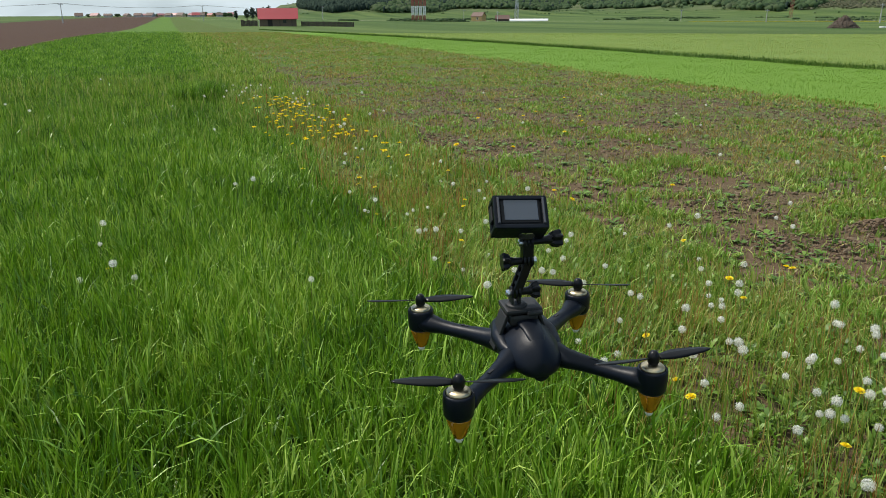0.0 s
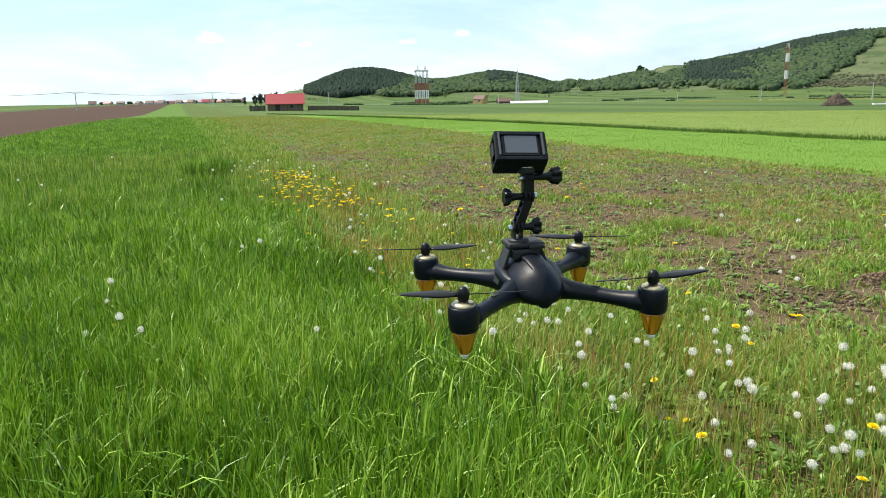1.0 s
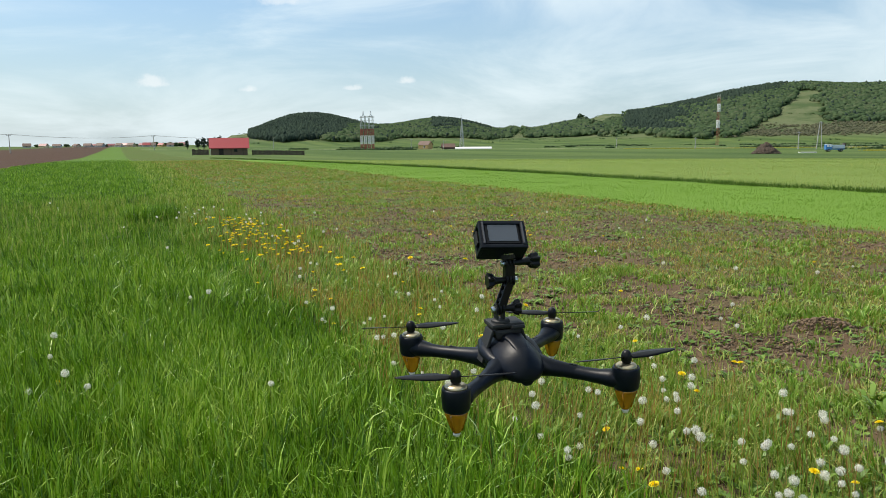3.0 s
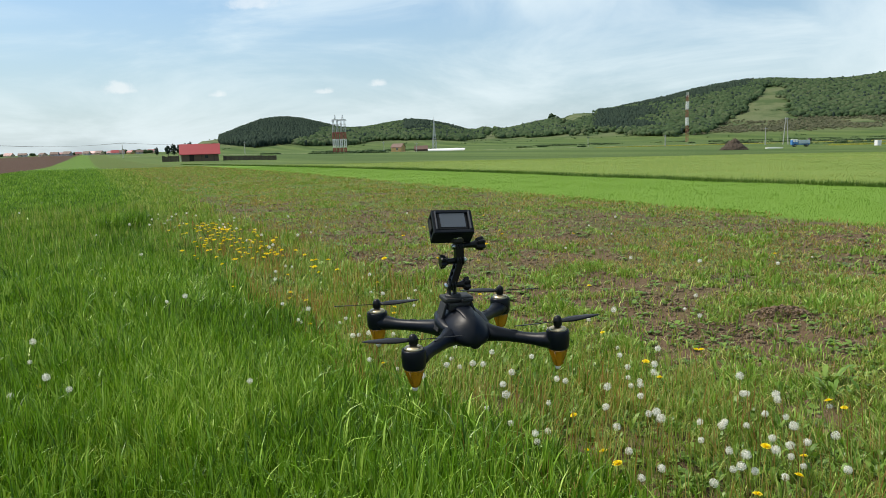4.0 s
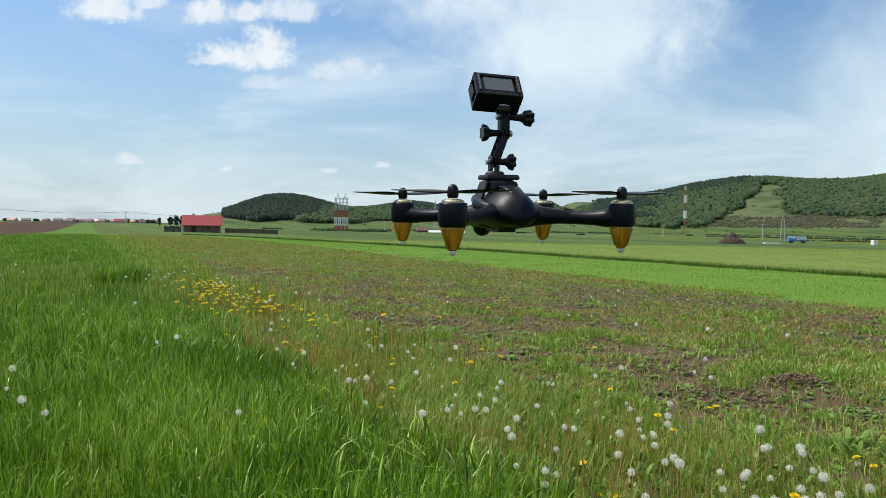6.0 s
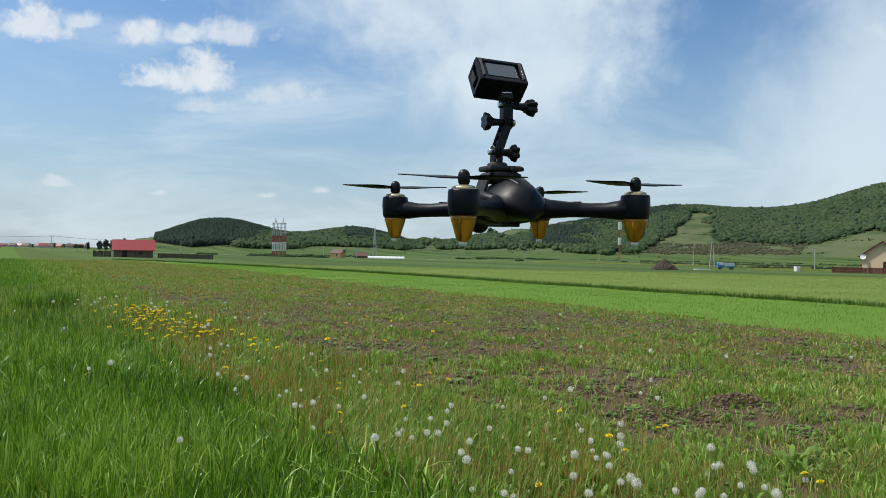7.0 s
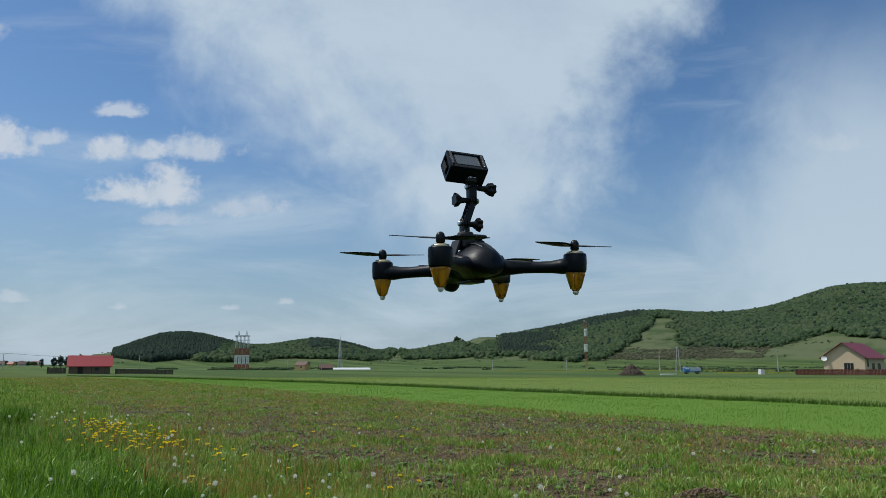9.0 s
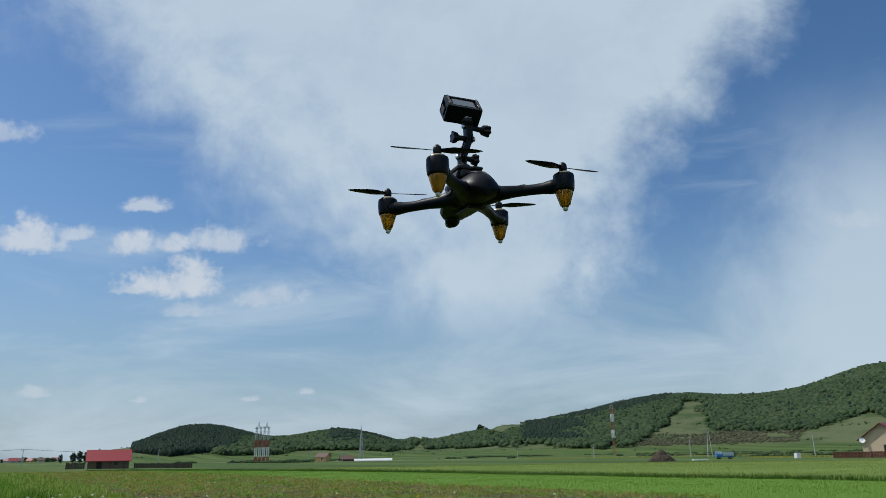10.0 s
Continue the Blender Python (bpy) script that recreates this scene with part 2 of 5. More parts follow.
def ground_material():
    """Fields in parallel strips; s runs across the strips."""
    m, t, b = material("field_soil_and_turf")
    p = position(t)
    n1, _ = noise_node(t, p, 0.35, 6)
    n2, _ = noise_node(t, p, 3.5, 6)
    n3, _ = noise_node(t, p, 26.0, 5)
    nf, _ = noise_node(t, p, 0.02, 4)
    wobble = math_node(t, "MULTIPLY", math_node(t, "SUBTRACT", n1, 0.5), 0.9)
    s = math_node(t, "ADD", dot_node(t, p, (1.0, 0.42, 0.0)), wobble)
    bank = math_node(t, "ADD", dot_node(t, p, (1.0, 0.50, 0.0)), wobble)
    deep = dot_node(t, p, (0.22, 1.0, 0.0))

    def strip(lo, hi, w, v=None):
        v = s if v is None else v
        return math_node(t, "MULTIPLY", smooth(t, v, lo - w, lo + w), math_node(t, "SUBTRACT", 1.0, smooth(t, v, hi - w, hi + w)))
    # Near meadow ground darkened in its colour, as shade beneath the blades.
    shaded_turf = mix_col(t, n2, (0.014, 0.024, 0.007), (0.036, 0.060, 0.012))
    soil = mix_col(t, n3, (0.048, 0.031, 0.019), (0.165, 0.114, 0.068))
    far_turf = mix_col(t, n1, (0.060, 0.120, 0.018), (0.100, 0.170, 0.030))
    lush = math_node(t, "ADD", math_node(t, "ADD", math_node(t, "MULTIPLY", n1, 0.6), math_node(t, "MULTIPLY", n2, 0.4)), math_node(t, "MULTIPLY", smooth(t, dot_node(t, p, (0.2, 0.98, 0)), 4, 30), 0.2))
    plot = mix_col(t, smooth(t, lush, 0.47, 0.70), soil, mix_col(t, n2, (0.050, 0.085, 0.018), (0.095, 0.130, 0.030)))
    cereal = mix_col(t, n2, (0.094, 0.178, 0.024), (0.126, 0.220, 0.034))
    pale = mix_col(t, n1, (0.095, 0.160, 0.028), (0.165, 0.215, 0.056))
    plough = mix_col(t, n2, (0.038, 0.022, 0.014), (0.088, 0.052, 0.034))
    # beyond: narrow strips of crops of different greens
    wave = t.nodes.new("ShaderNodeTexNoise")
    wave.noise_dimensions = "1D"
    t.links.new(math_node(t, "MULTIPLY", s, 0.035), wave.inputs["W"])
    wave.inputs["Scale"].default_value, wave.inputs["Detail"].default_value = 1.0, 3
    far = mix_col(t, smooth(t, wave.outputs[0], 0.35, 0.65), (0.044, 0.080, 0.020), (0.090, 0.130, 0.036))
    far = mix_col(t, smooth(t, nf, 0.5, 0.75), far, (0.040, 0.078, 0.022))
    track = mix_col(t, n2, (0.30, 0.26, 0.19), (0.42, 0.38, 0.29))
    col = mix_col(t, math_node(t, "MULTIPLY", strip(388.0, 393.0, 1.0, deep), strip(-20.0, 460.0, 20.0)), far, track)
    col = mix_col(t, strip(-8.6, 1.3, 0.25), col, mix_col(t, smooth(t, dot_node(t, p, (-0.2, 0.98, 0)), 12, 34), shaded_turf, far_turf))
    col = mix_col(t, strip(1.3, 12.6, 0.5), col, plot)
    near_side = math_node(t, "SUBTRACT", 1.0, smooth(t, deep, 83.0, 85.0))
    col = mix_col(t, math_node(t, "MULTIPLY", smooth(t, s, 12.2, 13.0), near_side), col, cereal)
    col = mix_col(t, math_node(t, "MULTIPLY", strip(23.8, 400.0, 0.4, bank), near_side), col, pale)
    col = mix_col(t, strip(-70.0, -8.6, 0.3), col, plough)
    sep = t.nodes.new("ShaderNodeSeparateXYZ")
    t.links.new(p, sep.inputs[0])
    pasture = mix_col(t, n1, (0.072, 0.096, 0.042), (0.125, 0.140, 0.070))
    pasture = mix_col(t, smooth(t, nf, 0.45, 0.62), pasture, (0.052, 0.082, 0.030))
    col = mix_col(t, smooth(t, sep.outputs[2], 1.0, 9.0), col, pasture)
    t.links.new(col, b.inputs["Base Color"])
    b.inputs["Roughness"].default_value = 0.95
    b.inputs["Specular IOR Level"].default_value = 0.1
    bn = t.nodes.new("ShaderNodeBump")
    bn.inputs["Strength"].default_value, bn.inputs["Distance"].default_value = 0.7, 0.05
    t.links.new(math_node(t, "ADD", n2, math_node(t, "MULTIPLY", n3, 0.6)), bn.inputs["Height"])
    t.links.new(bn.outputs[0], b.inputs["Normal"])
    return m


GROUND = ground_material()


# ---------------------------------------------------------------- building helpers
def part(name, bm, mat, parent=None, label="", smooth_shade=False):
    """Link a bmesh as one mesh object under a thing or a part."""
    me = bpy.data.meshes.new(name)
    bmesh.ops.recalc_face_normals(bm, faces=bm.faces)
    bm.to_mesh(me)
    bm.free()
    if smooth_shade:
        for f in me.polygons:
            f.use_smooth = True
    me.materials.append(mat)
    ob = new(name, me)
    if parent is not None:
        ob.parent = parent
    if label:
        ob["label"] = label
    return ob


def thing(name, x, y, z, rz=0.0, label="", category="", group="", kind=""):
    e = new(name)
    e.empty_display_size = 0.1
    e.matrix_world = pose(x, y, z, 0, 0, rz)
    return tagged(e, label, category, group, kind)


def box(bm, cx, cy, cz, sx, sy, sz, m=None, bevel=0.0):
    r = bmesh.ops.create_cube(bm, size=1.0)
    mat = Matrix.Translation((cx, cy, cz)) @ Matrix.Diagonal((sx, sy, sz, 1))
    bmesh.ops.transform(bm, matrix=(m @ mat) if m is not None else mat, verts=r["verts"])
    if bevel:
        es = list({e for v in r["verts"] for e in v.link_edges})
        bmesh.ops.bevel(bm, geom=es, offset=bevel, segments=2, profile=0.6, affect="EDGES")
    return bm


def lathe(bm, rings, n=24, m=None):
    """Turned shape: rings of (radius, z), closed at both ends."""
    m = m or Matrix.Identity(4)
    rows = []
    for r, z in rings:
        rows.append([bm.verts.new(m @ Vector((r * math.cos(2 * math.pi * i / n), r * math.sin(2 * math.pi * i / n), z))) for i in range(n)])
    for a, b in zip(rows, rows[1:]):
        for i in range(n):
            bm.faces.new((a[i], a[(i + 1) % n], b[(i + 1) % n], b[i]))
    bm.faces.new(rows[0][::-1])
    bm.faces.new(rows[-1])
    return bm


def tube(bm, path, n=14):
    """Swept oval: path of (point, half width, half height), cross-section square to the path."""
    rows = []
    pts = [Vector(p[0]) for p in path]
    for i, (p, a, b) in enumerate(path):
        d = (pts[min(i + 1, len(pts) - 1)] - pts[max(i - 1, 0)]).normalized()
        side = d.cross(Vector((0, 0, 1)))
        side = side.normalized() if side.length > 1e-4 else Vector((1, 0, 0))
        up = side.cross(d)
        rows.append([bm.verts.new(Vector(p) + side * a * math.cos(2 * math.pi * k / n) + up * b * math.sin(2 * math.pi * k / n)) for k in range(n)])
    for r0, r1 in zip(rows, rows[1:]):
        for k in range(n):
            bm.faces.new((r0[k], r0[(k + 1) % n], r1[(k + 1) % n], r1[k]))
    bm.faces.new(rows[0][::-1])
    bm.faces.new(rows[-1])
    return bm


def stuff(name, verts, faces3, faces4, mat, label, category, smooth_shade=False):
    """One large mesh from arrays of triangles and quads."""
    me = bpy.data.meshes.new(name)
    nt, nq = len(faces3), len(faces4)
    me.vertices.add(len(verts))
    me.vertices.foreach_set("co", np.asarray(verts, np.float32).ravel())
    me.loops.add(nt * 3 + nq * 4)
    idx = np.concatenate([np.asarray(faces3, np.int32).ravel(), np.asarray(faces4, np.int32).ravel()])
    me.loops.foreach_set("vertex_index", idx)
    me.polygons.add(nt + nq)
    starts = np.concatenate([np.arange(nt) * 3, nt * 3 + np.arange(nq) * 4]).astype(np.int32)
    me.polygons.foreach_set("loop_start", starts)
    if smooth_shade:
        me.polygons.foreach_set("use_smooth", np.ones(nt + nq, bool))
    me.update(calc_edges=True)
    me.materials.append(mat)
    return tagged(new(name, me), label, category, kind="stuff")


RNG = np.random.default_rng(7)


def value_noise(x, y, seed=0):
    """Smooth noise between 0 and 1 on a grid of 1 unit."""
    table = np.random.default_rng(100 + seed).random((256, 256))
    xi, yi = np.floor(x).astype(int), np.floor(y).astype(int)
    fx, fy = x - xi, y - yi
    fx, fy = fx * fx * (3 - 2 * fx), fy * fy * (3 - 2 * fy)
    a, b = table[xi % 256, yi % 256], table[(xi + 1) % 256, yi % 256]
    c, d = table[xi % 256, (yi + 1) % 256], table[(xi + 1) % 256, (yi + 1) % 256]
    return (a * (1 - fx) + b * fx) * (1 - fy) + (c * (1 - fx) + d * fx) * fy


def fractal(x, y, seed=0):
    return 0.5 * value_noise(x, y, seed) + 0.3 * value_noise(2.1 * x, 2.1 * y, seed + 1) + 0.2 * value_noise(4.3 * x, 4.3 * y, seed + 2)


def step(v, lo, hi):
    k = np.clip((v - lo) / (hi - lo), 0, 1)
    return k * k * (3 - 2 * k)


# ---------------------------------------------------------------- the lie of the land
RIDGE = ((0.38, -15, 3), (1.58, -11, 3.2), (1.56, -7.5, 3.2), (0.83, -3.5, 3.2), (1.42, 0, 3.2), (0.96, 3, 3), (0.56, 6.5, 3), (1.07, 10, 3), (1.6, 14, 3.5),
         (1.73, 18, 3.5), (2.38, 22, 3.5), (2.72, 26, 3.5), (2.37, 30, 3.5), (2.5, 34, 3.5), (2.94, 38, 3.5), (4.26, 43, 5), (3.99, 52, 7), (3.83, 63, 8))
RIDGE_R = 1450.0


def ridge_height(az):
    """Height of the skyline in degrees at a heading in degrees."""
    return sum(a * np.exp(-((az - c) / w) ** 2) for a, c, w in RIDGE)


def land(x, y):
    x, y = np.asarray(x, float), np.asarray(y, float)
    r = np.hypot(x, y + 0.9)
    az = np.degrees(np.arctan2(x, y + 0.9))
    dip = -1.1 - 0.8 * step(az, -17.0, -2.0)
    z = dip * step(r, 40.0, 200.0) * (1 - 0.55 * step(r, 300.0, 600.0) * (1 - step(az, -17.0, -2.0)))
    open_top = np.exp(-((az - 13.1) / 1.1) ** 2) + np.exp(-((az - 6.5) / 0.8) ** 2) + np.exp(-((az + 14.9) / 0.9) ** 2)
    top = RIDGE_R * np.tan(np.radians(np.maximum(ridge_height(az) - 0.34 * (1 - np.minimum(open_top, 1)) - 0.10, 0))) + 3.0 * step(ridge_height(az), 0.2, 0.7)
    hill = step(r, 720.0, RIDGE_R) * top * (1 - 0.5 * step(r, RIDGE_R + 50, 2600.0))
    hill = hill * (1 + 0.10 * (fractal(x / 160.0, y / 160.0, 5) - 0.5) * (1 - step(r, 1250, 1450)))
    near = 0.06 * (fractal(x * 0.5, y * 0.5, 9) - 0.5) * (1 - step(r, 30, 60))
    return z + hill + near


def build_ground():
    radii = np.concatenate([[0.3], np.geomspace(0.8, 60, 70), np.geomspace(64, 620, 40), np.linspace(640, 1700, 54), np.geomspace(1760, 4600, 14)])
    n = 360
    th = np.radians(np.arange(n) * 360 / n)
    xs = np.outer(radii, np.sin(th)).ravel()
    ys = np.outer(radii, np.cos(th)).ravel() - 0.9
    v = np.stack([xs, ys, land(xs, ys)], 1)
    i, j = np.meshgrid(np.arange(len(radii) - 1), np.arange(n), indexing="ij")
    a, b = (i * n + j).ravel(), (i * n + (j + 1) % n).ravel()
    q = np.stack([a, b, b + n, a + n], 1)
    v = np.vstack([v, [0, -0.9, float(land(0, -0.9))]])
    k = np.arange(n)
    tri = np.stack([np.full(n, len(v) - 1), (k + 1) % n, k], 1)
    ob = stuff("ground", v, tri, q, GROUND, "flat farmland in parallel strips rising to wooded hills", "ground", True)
    ob["kind"] = "structure"


build_ground()


def at(az, dist):
    """A place on the land at a heading and distance from where the camera stands."""
    x, y = -0.1 + dist * math.sin(radians(az)), -0.95 + dist * math.cos(radians(az))
    return x, y, float(land(x, y))


# ---------------------------------------------------------------- the drone
CARBON = plain("matt_black_plastic", (0.0030, 0.0050, 0.0095), 0.42, 0, 0.25, 60, 0.05, 0, 0.19)
BLACK = plain("black_moulded_plastic", (0.005, 0.005, 0.006), 0.36, 0, 0.25, 80, 0, 0, 0.22)
RUBBER = plain("black_rubber", (0.007, 0.007, 0.007), 0.6, 0, 0.25, 80)
GOLD = plain("gold_anodised_metal", (0.52, 0.43, 0.27), 0.36, 0.9, 0.15, 200)
STEEL = plain("bright_steel", (0.60, 0.60, 0.60), 0.28, 1.0, 0.1, 200)
AMBER = plain("amber_leg_plastic", (0.52, 0.22, 0.012), 0.22, 0, 0.2, 90, 0, 0, 0.5, 0.45)
LENS_WHITE = plain("milky_lamp_plastic", (0.62, 0.60, 0.55), 0.35, 0, 0.1, 90)
# Blue-grey base: the sky's reflection in the screen is put into the colour.
SCREEN = plain("dark_screen_glass", (0.034, 0.044, 0.060), 0.16, 0, 0.1, 30, 0, 0.6)
RAIL = plain("grey_edge_strip", (0.07, 0.07, 0.075), 0.28, 0.3, 0.2, 90)
S = 0.106
HUBS = {"left": (-S, S), "near": (-S, -S), "right": (S, -S), "far": (S, S)}
BLADE_TURN = {"left": -8.0, "near": -12.0, "right": 2.0, "far": -20.0}


DRONE_M = Matrix.Translation((0, 0, DRONE_Z)) @ pose(0, 0, 0, 0, 0, 15.2) @ pose(0, 0, 0, 1.6, -1.1, 0)


def build_drone():
    d = new("quadcopter")
    d.matrix_world = DRONE_M
    tagged(d, "matt black hovering quadcopter with amber legs and a camera mast", "drone")
    # teardrop hull: rounded tail, broad shoulders, narrowing nose
    bm = bmesh.new()
    sects = ((-0.060, 0.005, 0.004, -0.038), (-0.0585, 0.013, 0.0095, -0.0370), (-0.053, 0.0220, 0.0170, -0.0345), (-0.041, 0.0290, 0.0235, -0.0320), (-0.024, 0.0340, 0.0275, -0.0305),
             (0.0, 0.0365, 0.030, -0.031), (0.03, 0.034, 0.027, -0.034), (0.056, 0.030, 0.024, -0.037), (0.076, 0.024, 0.018, -0.042), (0.088, 0.014, 0.011, -0.046), (0.091, 0.004, 0.003, -0.047))
    rows = []
    for y, a, b, cz in sects:
        row = []
        for k in range(28):
            q = 2 * math.pi * k / 28
            c, sn = math.cos(q), math.sin(q)
            # flatter belly, fuller top with a soft spine
            row.append(bm.verts.new((a * math.copysign(abs(c) ** 0.85, c) * (1 - 0.30 * max(0, sn) ** 1.4), y, cz + b * (sn if sn > 0 else 0.74 * sn) + 0.003 * max(0, sn) ** 6)))
        rows.append(row)
    for r0, r1 in zip(rows, rows[1:]):
        for k in range(28):
            bm.faces.new((r0[k], r0[(k + 1) % 28], r1[(k + 1) % 28], r1[k]))
    bm.faces.new(rows[0]), bm.faces.new(rows[-1][::-1])
    hull = part("hull", bm, CARBON, d, smooth_shade=True)
    # raised battery hatch on the tail
    bm = bmesh.new()
    lathe(bm, [(0.003, 0.0), (0.009, 0.0006), (0.0098, 0.0018), (0.009, 0.003), (0.003, 0.0036)], 24, Matrix.Translation((0, -0.0555, -0.0395)) @ pose(0, 0, 0, 90, 0, 0))
    part("battery_hatch", bm, CARBON, hull, smooth_shade=True)
    bm = bmesh.new()
    path = [((0.0240 * math.sin(q), -0.0440 - 0.004 * math.cos(q), -0.0140 - 0.016 * abs(math.sin(q))), 0.0006, 0.0006) for q in np.linspace(-1.2, 1.2, 13)]
    tube(bm, path, 6)
    part("hatch_seam", bm, RUBBER, hull)
    # raised spine from the saddle over the tail, between two creases
    bm = bmesh.new()
    tube(bm, [((0, 0.020, -0.0020), 0.0150, 0.0030), ((0, -0.002, 0.0004), 0.0140, 0.0034), ((0, -0.022, -0.0018), 0.0118, 0.0036), ((0, -0.038, -0.0078), 0.0094, 0.0034), ((0, -0.0500, -0.0175), 0.0070, 0.0028), ((0, -0.0580, -0.0290), 0.0046, 0.0018)], 18)
    part("spine", bm, CARBON, hull, smooth_shade=True)
    for sx in (-1, 1):
        bm = bmesh.new()
        tube(bm, [((sx * 0.024, 0.030, -0.016), 0.010, 0.008), ((sx * 0.030, 0.008, -0.022), 0.010, 0.009), ((sx * 0.029, -0.014, -0.026), 0.009, 0.008), ((sx * 0.021, -0.036, -0.029), 0.006, 0.006), ((sx * 0.013, -0.048, -0.031), 0.003, 0.003)], 14)
        part("shoulder", bm, CARBON, hull, smooth_shade=True)
    # nose camera in its ball, tipped down
    bm = bmesh.new()
    bmesh.ops.create_uvsphere(bm, u_segments=20, v_segments=12, radius=0.013, matrix=Matrix.Translation((0, 0.078, -0.053)))
    ball = part("nose_camera", bm, BLACK, d, smooth_shade=True)
    bm = bmesh.new()
    lathe(bm, [(0.0075, 0), (0.0075, 0.004), (0.005, 0.005)], 20, Matrix.Translation((0, 0.0885, -0.056)) @ pose(0, 0, 0, -105, 0, 0))
    part("nose_lens", bm, SCREEN, ball, "dark glass lens")
    # belly plate and vents
    bm = bmesh.new()
    box(bm, 0, 0.012, -0.0545, 0.024, 0.045, 0.006, bevel=0.002)
    part("belly_plate", bm, BLACK, hull)
    for key, (hx, hy) in HUBS.items():
        out = Vector((hx, hy, 0)).normalized()
        # arm: thick root fused into the hull, waist, flaring pod
        bm = bmesh.new()
        L = math.hypot(hx, hy)
        path = []
        for t, w, h, z in ((0.10, 0.022, 0.020, -0.034), (0.22, 0.0175, 0.0160, -0.035), (0.34, 0.0125, 0.0115, -0.036), (0.5, 0.0098, 0.0092, -0.0365), (0.66, 0.0090, 0.0084, -0.0375), (0.78, 0.0095, 0.0090, -0.0378), (0.87, 0.0125, 0.0110, -0.0375), (0.97, 0.0155, 0.0125, -0.0362)):
            path.append(((out.x * L * t, out.y * L * t, z), w, h))
        tube(bm, path, 18)
        arm = part("arm", bm, CARBON, d, smooth_shade=True)
        bm = bmesh.new()
        side = Vector((-out.y, out.x, 0))
        c = out * L * 0.56
        box(bm, 0, 0, 0, 0.010, 0.003, 0.0012, Matrix.Translation((c.x, c.y, -0.0278)) @ pose(0, 0, 0, 0, 0, math.degrees(math.atan2(out.y, out.x))))
        part("arm_vent", bm, RUBBER, arm)
        T = Matrix.Translation((hx, hy, 0))
        bm = bmesh.new()
        lathe(bm, [(0.0115, -0.0475), (0.0146, -0.0470), (0.0158, -0.0440), (0.0166, -0.0320), (0.0163, -0.0225), (0.0154, -0.0205), (0.0138, -0.0205), (0.0134, -0.0225)], 28, T)
        pod = part("motor_pod", bm, CARBON, d, smooth_shade=True)
        bm = bmesh.new()
        lathe(bm, [(0.0125, -0.0225), (0.0129, -0.0192), (0.0114, -0.0174), (0.0084, -0.0164), (0.0058, -0.0160)], 24, T)
        part("motor_bell", bm, GOLD, pod, "gold-coloured motor bell", True)
        bm = bmesh.new()
        lathe(bm, [(0.0136, -0.0468), (0.0134, -0.0500), (0.0110, -0.0580), (0.0080, -0.0665), (0.0058, -0.0718), (0.0042, -0.0736)], 24, T)
        for k in range(4):
            q = math.radians(45 + 90 * k)
            box(bm, 0, 0, 0, 0.0018, 0.0018, 0.022, T @ Matrix.Translation((0.0100 * math.cos(q), 0.0100 * math.sin(q), -0.0595)) @ pose(0, 0, 0, 0, 0, 45 + 90 * k) @ pose(0, 0, 0, 0, 17, 0))
        leg = part("leg_cover", bm, AMBER, d, "translucent amber leg cover", True)
        bm = bmesh.new()
        lathe(bm, [(0.0042, -0.0730), (0.0044, -0.0752), (0.0030, -0.0782), (0.0010, -0.0790)], 16, T)
        part("foot_lamp", bm, LENS_WHITE, leg, "milky white tip", True)
        # propeller: two twisted blades and a pointed cap
        bm = bmesh.new()
        lathe(bm, [(0.0050, -0.0155), (0.0062, -0.0130), (0.0064, -0.0065), (0.0052, -0.0030), (0.0030, -0.0006), (0.0008, 0.0)], 20, T)
        cap = part("propeller_cap", bm, BLACK, d, smooth_shade=True)
        hand = 1 if key in ("left", "right") else -1
        for flip in (0, 180):
            bm = bmesh.new()
            M = T @ pose(0, 0, -0.0088, 0, 0, BLADE_TURN[key] + flip)
            rows = []
            for rr, chord, tw in ((0.004, 0.007, 24), (0.012, 0.010, 22), (0.022, 0.0145, 18), (0.034, 0.0150, 14), (0.046, 0.0130, 11), (0.057, 0.0100, 9), (0.064, 0.0065, 8), (0.0675, 0.0020, 8)):
                cs, sn = math.cos(radians(tw)), math.sin(radians(tw)) * hand
                row = []
                for px, pz in ((-0.45, 0.0), (-0.15, 0.0007), (0.2, 0.0007), (0.55, 0.0), (0.2, -0.0004), (-0.15, -0.0004)):
                    w = px * chord * hand
                    row.append(bm.verts.new(M @ Vector((rr, w * cs - pz * sn, w * sn + pz * cs + rr * 0.03))))
                rows.append(row)
            for r0, r1 in zip(rows, rows[1:]):
                for k in range(6):
                    bm.faces.new((r0[k], r0[(k + 1) % 6], r1[(k + 1) % 6], r1[k]))
            bm.faces.new(rows[0]), bm.faces.new(rows[-1][::-1])
            part("blade", bm, BLACK, cap, smooth_shade=True)
    return d


